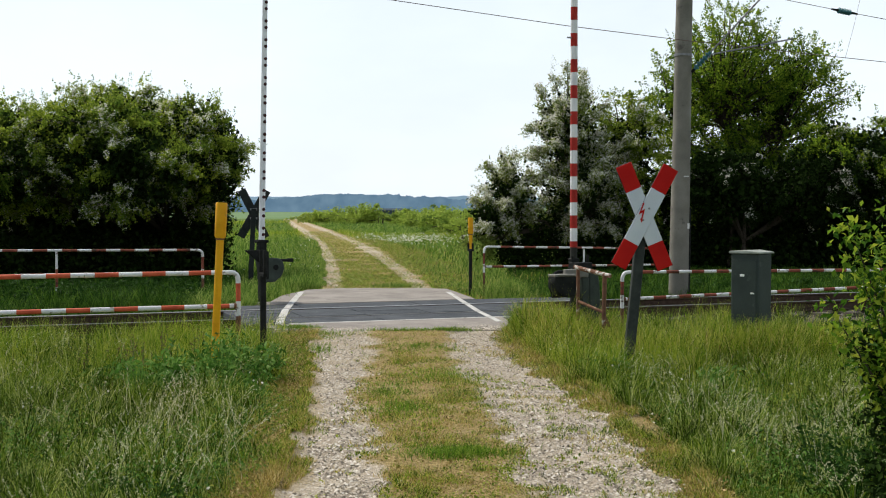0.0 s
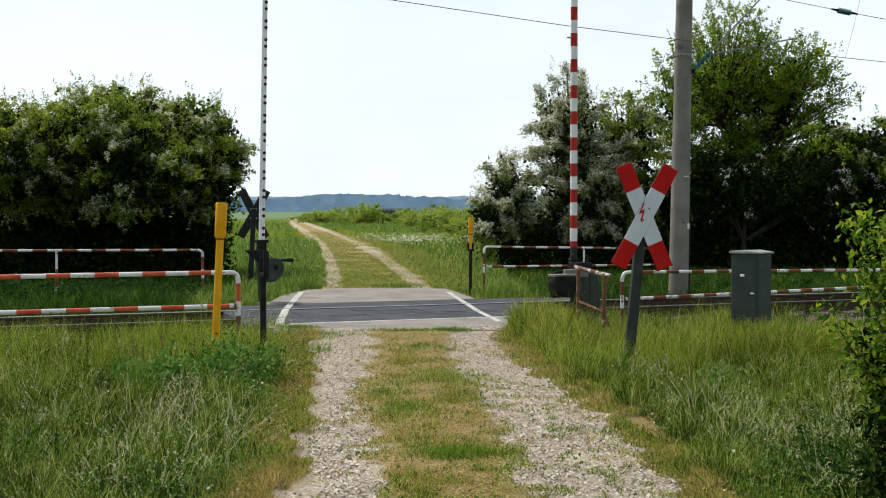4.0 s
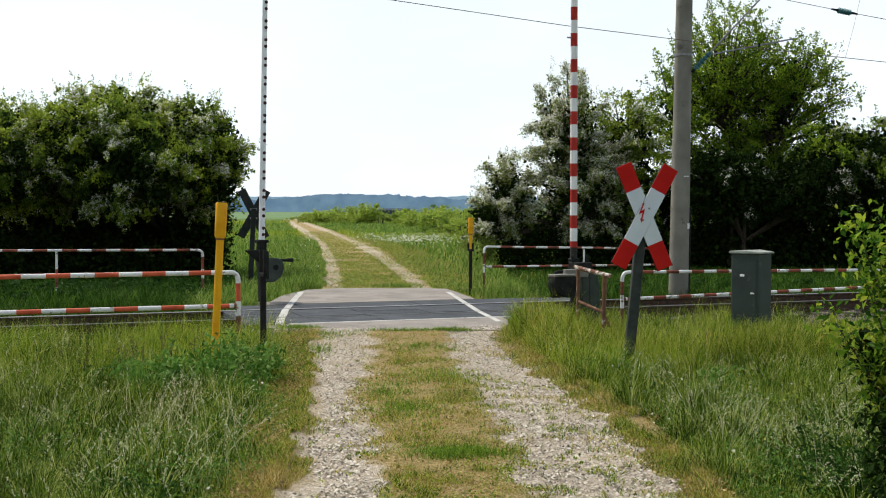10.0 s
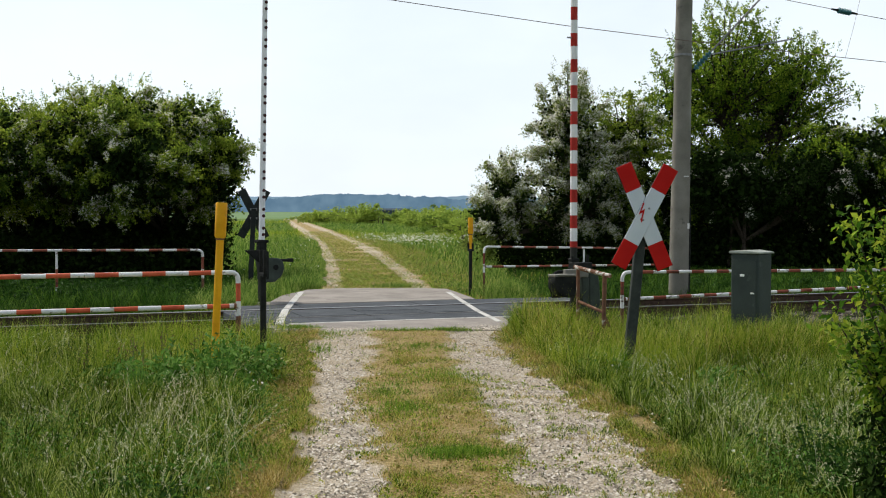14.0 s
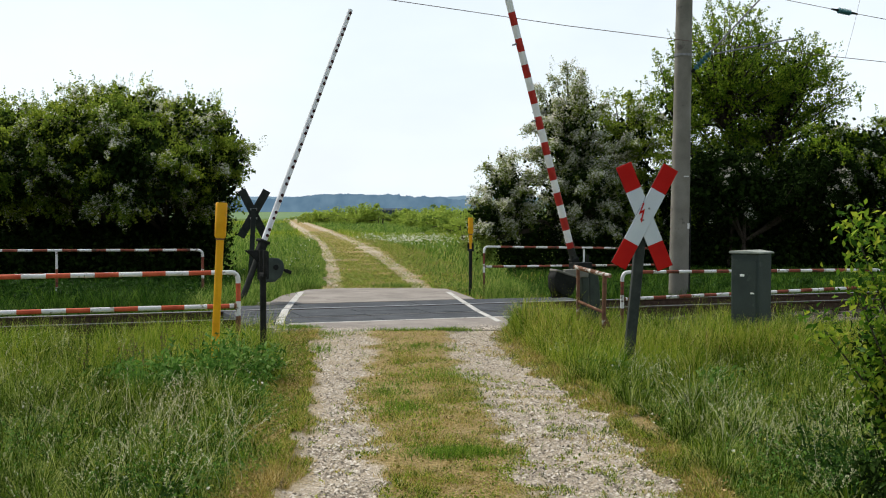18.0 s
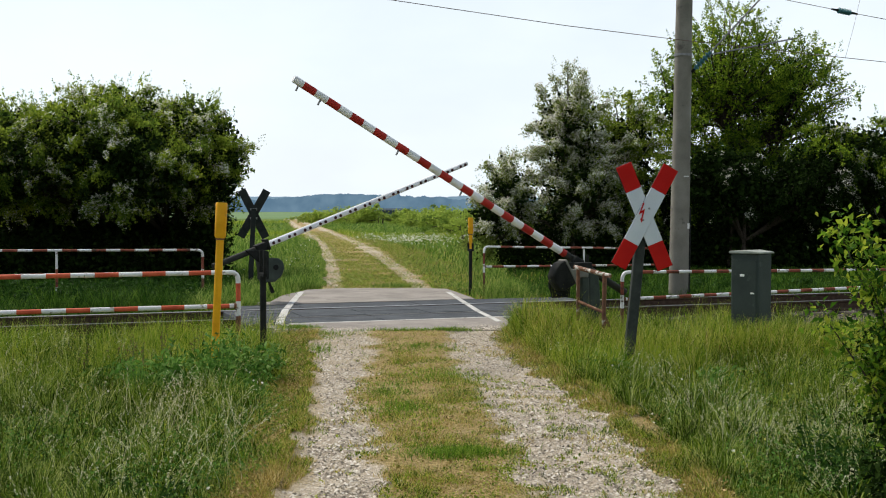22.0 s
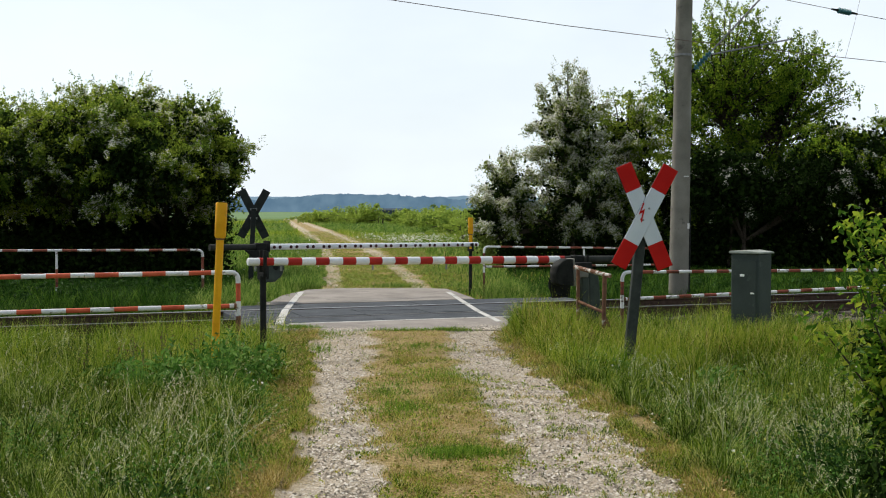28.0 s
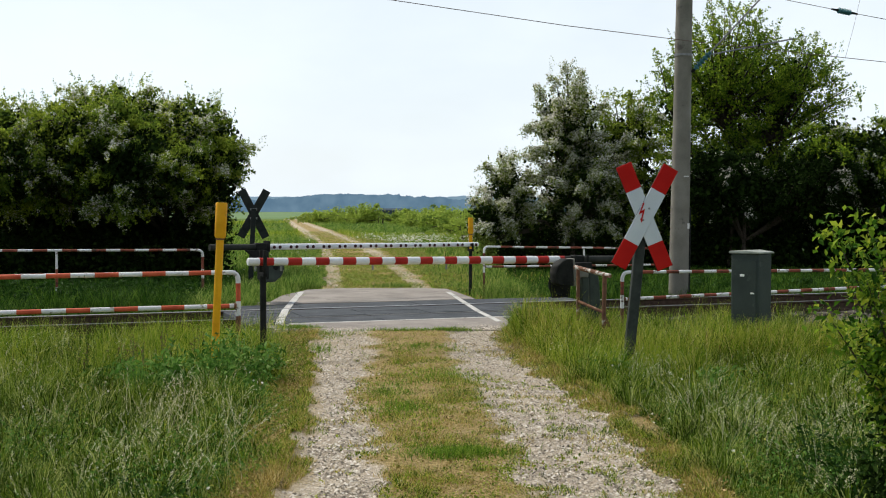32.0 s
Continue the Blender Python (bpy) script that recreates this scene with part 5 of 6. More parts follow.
# ---- grass ----
def blades(x, y, z, h, w, lean, gen, wind=0.05, joints=((0.0, 0.9), (0.42, 1.0), (0.76, 0.75))):
    """Arched blades: a few joints and a tip each; lean is how far the tip swings out, in heights."""
    n, m = len(x), len(joints)
    a = gen.uniform(0, 2 * np.pi, n)
    px, py = np.cos(a) * w * 0.5, np.sin(a) * w * 0.5
    la = gen.uniform(0, 2 * np.pi, n)
    lx, ly = (np.cos(la) * lean + wind) * h, np.sin(la) * lean * h
    v = np.empty((n, 2 * m + 1, 3))
    for k, (f, wide) in enumerate(joints):
        rise = f * (1 - 0.42 * np.minimum(lean, 1.2) * f)
        cx, cy, cz = x + lx * f ** 2.1, y + ly * f ** 2.1, z + h * rise
        v[:, 2 * k] = np.stack([cx - px * wide, cy - py * wide, cz], 1)
        v[:, 2 * k + 1] = np.stack([cx + px * wide, cy + py * wide, cz], 1)
    v[:, 2 * m] = np.stack([x + lx, y + ly, z + h * (1 - 0.50 * np.minimum(lean, 1.3))], 1)
    i = np.arange(n)[:, None] * (2 * m + 1)
    quads = [q for k in range(m - 1) for q in ((2 * k, 2 * k + 1, 2 * k + 3), (2 * k, 2 * k + 3, 2 * k + 2))] + [(2 * m - 2, 2 * m - 1, 2 * m)]
    t = np.concatenate([i + np.array([q]) for q in quads], 1).reshape(-1, 3)
    return v.reshape(-1, 3), t


FEW = ((0.0, 0.95), (0.58, 0.85))               # joints of blades farther off


def stubble(x, y, z, h, w, lean, gen):
    """Short blades of one triangle each."""
    n = len(x)
    a, la = gen.uniform(0, 2 * np.pi, n), gen.uniform(0, 2 * np.pi, n)
    px, py = np.cos(a) * w * 0.5, np.sin(a) * w * 0.5
    v = np.empty((n, 3, 3))
    v[:, 0] = np.stack([x - px, y - py, z], 1)
    v[:, 1] = np.stack([x + px, y + py, z], 1)
    v[:, 2] = np.stack([x + np.cos(la) * lean * h, y + np.sin(la) * lean * h, z + h], 1)
    return v.reshape(-1, 3), np.arange(3 * n).reshape(-1, 3)


def scatter(n, y0, y1, gen, power=1.6, margin=1.1):
    """Places that thin out with distance along the view's fan of ground."""
    u = gen.random(n)
    p = 1 - power
    y = (y0 ** p + u * (y1 ** p - y0 ** p)) ** (1 / p)
    x = gen.uniform(-1, 1, n) * (0.40 * y * margin + 0.6)
    return x, y


def grass_object(name, v, t, mat, label):
    return tagged(new(name, mesh_np(name, v, t, M[mat])), label, "grass", kind="stuff")


def build_grass():
    gen = np.random.default_rng(5)
    # long verge grass on the camera's side of the rails: tussocks with hollows between, lower towards the track
    x, y = scatter(880000, 4.6, 17.5, gen, 1.45)
    e, d = road_edges(x, y), off_track(x, y)
    clump = 0.55 * vnoise(x, y, 2.6, 1) + 0.45 * vnoise(x, y, 6.5, 61)
    rim_w = np.where(x < 0, np.clip(0.17 + 0.012 * (y - 6.5), 0.14, 0.26), 0.0)     # width of the dry fringe
    tall = np.clip((e - rim_w - np.where(x < 0, 0.34, np.clip(0.10 + 0.09 * (y - 6), 0.15, 0.62)) * (vnoise(x, y, 1.7, 6) - 0.45) - np.where(x < 0, 0.22, 0.42) * (vnoise(x, y, 5.0, 7) - 0.5)) / np.where(x < 0, 0.42, 0.40) + np.where(x < 0, 0.0, np.clip(0.32 - 0.04 * (y - 6), 0.14, 0.32)), 0.0, 1)
    keep = (e > np.where(x < 0, 0.08, -0.06)) & (d < -1.75) & (gen.random(len(x)) < (np.where(x < 0, 0.04, 0.10) + 0.90 * tall) * np.clip(2.6 * clump - 0.66, 0.03, 1))
    keep &= ~((y > 14.9) & (e < 0.45))
    x, y, tall, d, clump, e = x[keep], y[keep], tall[keep], d[keep], clump[keep], e[keep]
    h = (0.07 + 0.34 * tall) * (0.30 + 1.15 * clump) * gen.uniform(0.45, 1.25, len(x)) * np.clip(0.80 + 0.05 * (y - 6), 0.80, 1.1)
    h *= np.where(x > 0, np.clip(0.74 + 0.06 * (y - 9), 0.72, 0.95), 1.0)
    h *= 1 + 0.75 * np.exp(-((x - 1.55) ** 2 + (y - 13.7) ** 2) / 0.55) + 0.25 * np.exp(-((y - 12.6) / 1.0) ** 2)
    h = h + np.where(tall > 0.5, 0.17, 0.0) * np.clip((d + 4.2) / 1.6, 0, 1) * gen.uniform(0.5, 1.1, len(x)) * (0.6 + 0.6 * clump)
    lim = gen.random(len(x)) < np.clip((y - 9.0) / 4.5, 0.05, 0.8) * np.where(vnoise(x, y, 1.1, 12) > 0.45, 1.0, 0.4) * np.where(x > 2.3, 0.9, 1.15) + 0.35 * (1 - tall) + 0.45 * np.exp(-(x - 1.7) ** 2 / 0.7 - (y - 13.0) ** 2 / 3.0)
    z = ground_z(x, y)
    w = gen.uniform(0.0018, 0.0058, len(x)) * (1 + (y - 5) * 0.03)
    lean = 0.12 + 1.1 * gen.random(len(x)) ** 1.25
    near = y < 9.0
    for sel, mat, label in ((~lim, "grass", "long green grass on the verge"), (lim, "grass_pale", "long yellowish grass before the railway")):
        for part_of, joints in ((near, ((0.0, 0.9), (0.42, 1.0), (0.76, 0.75))), (~near, FEW)):
            q = sel & part_of
            v, t = blades(x[q], y[q], z[q], h[q], w[q], lean[q], gen, joints=joints)
            grass_object("grass", v, t, mat, label)
    # small leaves of clover, vetch and yarrow among the blades
    n = 150000
    x, y = scatter(n, 4.8, 15.5, gen, 1.4)
    e, d = road_edges(x, y), off_track(x, y)
    bed = 0.6 * vnoise(x, y, 1.4, 91) + 0.4 * vnoise(x, y, 6.0, 92)
    keep = (e > 0.08) & (d < -2.1) & (gen.random(n) < np.clip(bed * 3.6 - 1.25, 0.05, 1))
    x, y, e, bed = x[keep], y[keep], e[keep], bed[keep]
    p = np.stack([x, y, ground_z(x, y) + gen.uniform(0.04, 0.34, len(x)) * np.clip(e / 0.7, 0.2, 1)], 1)
    pale = gen.random(len(x)) < np.clip((y - 8.5) / 6, 0.08, 0.6)
    for sel, mat, label in ((~pale, "leaf_weed", "small green leaves of herbs in the verge"), (pale, "grass_pale", "small yellow-green leaves of herbs in the verge")):
        v, t = leaves_np(p[sel], gen.uniform(0.010, 0.030, sel.sum()), 0.7, 0.7, gen)
        grass_object("verge_herbs", v, t, mat, label)
    # verge behind the tripod
    xb, yb = gen.uniform(-4.5, 4.5, 16000), gen.uniform(-8, 4.7, 16000)
    keep = road_edges(xb, yb) > 0.1
    xb, yb = xb[keep], yb[keep]
    v, t = blades(xb, yb, ground_z(xb, yb), gen.uniform(0.12, 0.42, len(xb)), gen.uniform(0.005, 0.011, len(xb)), gen.uniform(0.2, 1.0, len(xb)), gen)
    grass_object("grass", v, t, "grass", "long green grass on the verge")
    # dry fringe and middle strip
    n = 560000
    x, y = scatter(n, 4.6, 15.5, gen, 1.2)
    x = gen.uniform(-2.3, 2.1, n)
    e = road_edges(x, y)
    wd = wander(x, y)
    inner = np.minimum(x - np.interp(y, NEAR_Y, L_IN), np.interp(y, NEAR_Y, R_IN) - x) + 1.5 * wd
    mid = inner > -0.10
    rim_w = np.where(x < 0, np.clip(0.17 + 0.012 * (y - 6.5), 0.14, 0.26), 0.0)
    rim = (e > np.where(x < 0, 0.0, -0.10)) & (e < rim_w + np.where(x < 0, 0.22, np.clip(0.03 * (y - 6), 0.0, 0.14) + 0.28 * vnoise(x, y, 1.3, 28)))
    patch = 0.30 * vnoise(x, y, 1.6, 8) + 0.35 * vnoise(x, y, 6.0, 9) + 0.35 * vnoise(x, y, 15.0, 10)
    keep = (rim & (gen.random(n) < np.clip(0.65 + e * 4, 0, 1) * np.clip(patch * 3.4 - 0.4, 0.5, 1)))
    keep |= mid & (gen.random(n) < np.clip(0.30 + inner / 0.30, 0, 1) * np.clip(patch * 4.0 - 1.45, 0.10, 0.85))
    keep |= (e < 0) & (gen.random(n) < 0.35 * np.clip(patch * 5 - 2.9, 0, 1))
    keep &= ~((y > 15.0) & (e < 0.3))
    x, y, e, mid, patch = x[keep], y[keep], e[keep], mid[keep], patch[keep]
    h = np.where(mid, 0.016 + 0.060 * np.clip(patch - 0.22, 0, 1), np.where(e < -0.1, 0.03, 0.026 + 0.11 * np.clip(e + 0.10, 0, 0.6))) * gen.uniform(0.5, 1.5, len(x))
    out = np.maximum(np.interp(y, NEAR_Y, L_OUT) - x, x - np.interp(y, NEAR_Y, R_OUT) - 0.10)
    z = np.where(out > 0.11, ground_z(x, y), np.where(out > 0, -0.018, -0.05)) + 0.03 * np.clip((y - 13.4) / 1.4, 0, 1)
    q = gen.random(len(x)) - 0.9 * (vnoise(x, y, 2.4, 24) - 0.5) - 0.8 * (vnoise(x, y, 9.0, 25) - 0.5) + np.where(mid, 0.0, np.where(x < 0, 0.22, np.clip(0.02 + 0.035 * (y - 7), 0.02, 0.20)))
    green, olive = q < 0.30, (q >= 0.30) & (q < 0.72)
    for sel, mat, label in ((~green & ~olive, "grass_dry", "short dry tan grass on the farm track"), (green, "grass", "short green grass on the farm track"),
                            (olive, "grass_pale", "short yellow-green grass on the farm track")):
        v, t = stubble(x[sel], y[sel], z[sel], h[sel], gen.uniform(0.004, 0.009, sel.sum()), gen.uniform(0.2, 1.2, sel.sum()), gen)
        grass_object("grass", v, t, mat, label)
    # low herbs and moss, close to the soil
    n = 240000
    x, y = gen.uniform(-2.2, 2.0, n), scatter(n, 4.8, 15.3, gen, 1.3)[1]
    e, wd = road_edges(x, y), wander(x, y)
    inner = np.minimum(x - np.interp(y, NEAR_Y, L_IN), np.interp(y, NEAR_Y, R_IN) - x) + 1.5 * wd
    tone = 0.40 * vnoise(x, y, 1.8, 81) + 0.35 * vnoise(x, y, 5.0, 82) + 0.25 * vnoise(x, y, 14.0, 83)
    rim = (e > np.where(x < 0, 0.02, -0.10)) & (e < 0.30)
    keep = ((inner > -0.05) & (gen.random(n) < np.clip(0.4 + inner * 3, 0, 1) * np.clip(tone * 4.6 - 1.30, 0.08, 1))) | (rim & (gen.random(n) < np.clip(tone * 3 - 0.8, 0, 0.7)))
    keep |= (e < -0.05) & (gen.random(n) < 0.30 * np.clip(tone * 7 - 4.6, 0, 1))
    x, y, tone, rim = x[keep], y[keep], tone[keep], rim[keep]
    out = np.maximum(np.interp(y, NEAR_Y, L_OUT) - x, x - np.interp(y, NEAR_Y, R_OUT) - 0.10)
    p = np.stack([x, y, np.where(out > 0, -0.012, -0.045) + 0.03 * np.clip((y - 13.4) / 1.4, 0, 1) + np.abs(gen.normal(size=len(x))) * 0.012], 1)
    lush = gen.random(len(x)) < np.clip(tone * 4 - 1.75, 0.12, 0.9) * np.where(rim, 0.4, 1.0)
    for sel, mat, label in ((lush, "herb", "low green herbs on the farm track"), (~lush, "herb_dry", "low withered herbs and moss on the farm track")):
        v, t = leaves_np(p[sel], gen.uniform(0.010, 0.028, sel.sum()), 1.1, 0.8, gen)
        grass_object("ground_herbs", v, t, mat, label)
    # green turf spots on the middle strip
    cs = [(0.10, 7.6, 0.30, 0.10), (-0.05, 11.1, 0.28, 0.16), (-0.35, 9.3, 0.2, 0.12), (-0.3, 13.6, 0.35, 0.10), (-1.75, 12.4, 0.3, 0.2), (-1.65, 14.6, 0.3, 0.12), (-0.5, 10.3, 0.2, 0.2), (-1.62, 13.4, 0.25, 0.12), (-0.45, 15.12, 0.5, 0.05), (0.1, 15.2, 0.25, 0.05), (-2.0, 15.5, 0.28, 0.10)]
    xs, ys = [], []
    for cx, cy, rx, ry in cs:
        k = 1900 if cy < 8 else 700
        xs.append(cx + gen.normal(size=k) * rx * 0.6)
        ys.append(cy + gen.normal(size=k) * ry * (0.9 if cy < 8 or cy > 15 else 1.8))
    x, y = np.concatenate(xs), np.concatenate(ys)
    v, t = blades(x, y, np.where(y > 14.7, -0.01, -0.05), gen.uniform(0.04, 0.10, len(x)), gen.uniform(0.003, 0.006, len(x)), gen.uniform(0.2, 0.9, len(x)), gen)
    grass_object("grass", v, t, "turf", "low green turf on the farm track")
    # tall pale grass round the barrier drive
    n = 9000
    x, y = gen.normal(1.55, 0.50, n), gen.normal(13.55, 0.36, n)
    keep = (road_edges(x, y) > 0.15) & (y < 14.4)
    x, y = x[keep], y[keep]
    h = gen.uniform(0.30, 0.66, len(x)) * np.clip(road_edges(x, y) / 0.5, 0.4, 1)
    x2 = np.concatenate([gen.normal(3.75, 0.5, 6000), gen.uniform(2.0, 6.2, 9000), gen.uniform(0.80, 2.2, 7000)])
    y2 = np.concatenate([gen.normal(13.35, 0.22, 6000), gen.uniform(12.7, 13.7, 9000), gen.uniform(13.9, 15.2, 7000)])
    h = np.concatenate([h, gen.uniform(0.45, 0.74, 6000), gen.uniform(0.38, 0.72, 9000) * (0.7 + 0.5 * vnoise(x2[6000:15000], y2[6000:15000], 1.3, 51)), gen.uniform(0.35, 0.74, 7000) * np.clip((x2[15000:] - 0.55) / 0.5, 0.4, 1)])
    x, y = np.concatenate([x, x2]), np.concatenate([y, y2])
    q = gen.random(len(x))
    for sel, mat, label in ((q < 0.66, "grass_pale", "tall yellowish grass round the barrier drive"), ((q >= 0.66) & (q < 0.86), "grass", "tall green grass round the barrier drive"),
                            (q >= 0.86, "grass_dry", "dry brownish stalks round the barrier drive")):
        k = sel.sum()
        v, t = blades(x[sel], y[sel], ground_z(x[sel], y[sel]), h[sel], gen.uniform(0.003, 0.0065, k), gen.uniform(0.1, 0.8, k), gen)
        grass_object("grass", v, t, mat, label)
    # meadow beyond the rails
    n = 210000
    x, y = scatter(n, 18.0, 75, gen, 1.9)
    e, d = road_edges(x, y), off_track(x, y)
    e = np.where(x < np.interp(y, FAR_Y, FAR_X), e + 0.22, e)
    keep = (d > 1.72) & (e > 0.35 * vnoise(x, y, 0.7, 14) - 0.22) & ~((y < 23.9) & (x > -3.08 + 0.07 * (y - 20)) & (x < 0.70 - 0.19 * (y - 20.74)))
    x, y, e = x[keep], y[keep], e[keep]
    tall = np.clip(np.minimum(e / 1.3, np.where((y < 25) & (x < -2), (-2.95 - x + 0.07 * (y - 20)) / 1.1, 9)), 0.12, 1)
    h = (0.08 + 0.40 * tall) * (0.6 + 0.7 * vnoise(x, y, 1.4, 2)) * gen.uniform(0.6, 1.2, len(x))
    side = x - np.interp(y, FAR_Y, FAR_X)
    pale = (side > 0) & (gen.random(len(x)) < np.clip(1.25 - (side - 1) / (2.6 + 0.12 * (y - 22)), 0, 0.85) * np.clip(vnoise(x, y, 0.5, 71) * 2, 0.3, 1))
    h = np.where(pale, h * 0.42, h)
    sere = gen.random(len(x)) < 0.5
    # lush: grass near the trees, coloured darker to stand for their shade
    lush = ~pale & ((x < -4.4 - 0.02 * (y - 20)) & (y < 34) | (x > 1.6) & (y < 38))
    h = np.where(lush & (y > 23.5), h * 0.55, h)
    for sel, mat, label in ((~pale & ~lush, "meadow", "tall meadow grass beyond the railway"), (lush, "grass_painted_shade", "meadow grass at the foot of the trees, shade put into its colour"),
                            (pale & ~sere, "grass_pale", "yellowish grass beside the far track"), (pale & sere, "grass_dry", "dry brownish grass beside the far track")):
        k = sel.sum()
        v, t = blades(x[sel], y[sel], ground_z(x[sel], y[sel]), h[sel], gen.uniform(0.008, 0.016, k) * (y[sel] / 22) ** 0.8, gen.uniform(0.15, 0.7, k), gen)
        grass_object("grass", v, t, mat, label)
    x = np.concatenate([gen.uniform(-4.4, -3.35, 3000), gen.normal(1.35, 0.28, 1800), gen.normal(-4.0, 0.4, 1800)])
    y = np.concatenate([gen.normal(19.75, 0.16, 3000), gen.normal(21.9, 0.3, 1800), gen.normal(21.6, 0.4, 1800)])
    keep = off_track(x, y) > 1.75
    x, y = x[keep], y[keep]
    v, t = blades(x, y, ground_z(x, y), gen.uniform(0.30, 0.62, len(x)), gen.uniform(0.006, 0.012, len(x)), gen.uniform(0.15, 0.8, len(x)), gen)
    grass_object("grass", v, t, "meadow", "tall green grass round the far barrier drive")
    # far track: thin dry grass between its ruts
    n = 100000
    x, y = scatter(n, 23.5, 90, gen, 1.7)
    c = np.interp(y, FAR_Y, FAR_X)
    x = c + gen.uniform(-1.5, 2.9, n)
    u = np.abs(x - c)
    patch = vnoise(x, y, 1.3, 33)
    keep = ((u < 0.72) | (x - c > 1.2)) & (gen.random(n) < np.clip(patch * 2.2 - 0.3, 0.1, 1)) | (gen.random(n) < np.clip((y - 24) / 60, 0.12, 0.30) * np.clip(patch * 2.5 - 0.5, 0, 1.5))
    x, y, u, patch = x[keep], y[keep], u[keep], patch[keep]
    green = gen.random(len(x)) < np.clip(1.25 - (y - 23) / 22, 0.25, 0.8) * np.clip(patch * 2 - 0.5, 0.1, 0.6)
    sere = ~green & (gen.random(len(x)) < 0.5)
    for sel, mat, label in ((sere, "herb_dry", "short dry grass between the far ruts"), (~green & ~sere, "grass_pale", "short yellowish grass between the far ruts"),
                            (green, "meadow", "short green grass between the far ruts")):
        k = sel.sum()
        v, t = stubble(x[sel], y[sel], np.full(k, -0.034), gen.uniform(0.02, 0.075, k), gen.uniform(0.010, 0.024, k), gen.uniform(0.8, 2.6, k), gen)
        grass_object("grass", v, t, mat, label)
    # green grass crowding in on the far track, and tufts at the end of its concrete
    n = 16000
    y = scatter(n, 23.7, 62, gen, 1.7)[1]
    x = np.interp(y, FAR_Y, FAR_X) - 1.06 - 0.25 * vnoise(y, y * 0, 0.8, 77) - 0.75 * gen.random(n) ** 1.3
    tx, ty = gen.normal(-1.12, 0.24, 1500), 23.92 + np.abs(gen.normal(size=1500)) * 0.35
    h = np.concatenate([gen.uniform(0.10, 0.42, n) * np.clip((np.interp(y, FAR_Y, FAR_X) - 0.75 - x) / 0.8, 0.35, 1), gen.uniform(0.04, 0.17, 1500)])
    x, y = np.concatenate([x, tx]), np.concatenate([y, ty])
    v, t = blades(x, y, np.full(len(x), -0.06), h, gen.uniform(0.008, 0.016, len(x)), gen.uniform(0.15, 0.8, len(x)), gen)
    grass_object("grass", v, t, "meadow", "green grass leaning over the edge of the far track")
    # open meadow farther out
    n = 90000
    x, y = scatter(n, 70, 190, gen, 1.6)
    keep = road_edges(x, y) > 0.2
    x, y = x[keep], y[keep]
    pale = vnoise(x, y, 0.05, 41) + 0.5 * vnoise(x, y * 0.4, 0.3, 42) > 0.80
    h = (0.16 + 0.34 * vnoise(x, y, 0.25, 43)) * gen.uniform(0.6, 1.2, len(x))
    for sel, mat, label in ((~pale, "meadow", "green grass of the open meadow"), (pale, "grass_pale", "yellowish grass of the open meadow")):
        k = sel.sum()
        v, t = stubble(x[sel], y[sel], ground_z(x[sel], y[sel]), h[sel], gen.uniform(0.03, 0.08, k) * y[sel] / 100, gen.uniform(0.3, 1, k), gen)
        grass_object("grass", v, t, mat, label)
    # seed heads over the verge: bent stalks with small spikelets along their upper end
    n = 6500
    x, y = scatter(n, 6.4, 15.0, gen, 0.9)
    group = vnoise(x, y, 0.8, 4) + 0.35 * vnoise(x, y, 3.0, 34) + 0.55 * np.exp(-((x + 2.1) ** 2 / 0.5 + (y - 9.3) ** 2 / 1.6))
    keep = (road_edges(x, y) > 0.30) & (off_track(x, y) < -2.2) & (group > np.where(x < 0, 0.70, 0.72)) & (gen.random(n) < np.where(x < 0, 0.5, 0.42) * np.clip((y - 6.0) / 2.2, 0.15, 1))
    x, y = x[keep], y[keep]
    n = len(x)
    h, z0 = gen.uniform(0.30, 0.60, n) * np.where(x < 0, 1.0, 0.85), ground_z(x, y)
    a, sw = gen.uniform(0, 6.28, n), gen.uniform(0.15, 0.7, n)
    lx, ly = (np.cos(a) * sw + 0.15) * h, np.sin(a) * sw * h

    def along(f, i=slice(None)):
        return np.stack([x[i] + lx[i] * f ** 2.2, y[i] + ly[i] * f ** 2.2, z0[i] + h[i] * f * (1 - 0.35 * sw[i] * f)], -1)
    k = 18
    f = gen.uniform(0.74, 1.03, (n, k))
    c = np.stack([along(f[:, j]) for j in range(k)], 1).reshape(-1, 3) + gen.normal(size=(n * k, 3)) * 0.0042
    v, t = leaves_np(c, gen.uniform(0.009, 0.020, len(c)) * np.repeat(np.where(x < 0, 1.0, 0.72), k), 0.2, 0.42, gen)
    st = np.stack([np.stack([along(np.full(n, q)) - np.array([0.0009, 0, 0]), along(np.full(n, q)) + np.array([0.0009, 0, 0])], 1) for q in (0.0, 0.4, 0.7, 0.9)], 1).reshape(-1, 3)
    i = np.arange(n)[:, None] * 8
    t2 = np.concatenate([i + np.array([q]) for q in ((0, 1, 3), (0, 3, 2), (2, 3, 5), (2, 5, 4), (4, 5, 7), (4, 7, 6))], 1).reshape(-1, 3)
    grass_object("grass", np.concatenate([v, st]), np.concatenate([t, t2 + len(v)]), "seed", "pale seed heads over the verge grass")


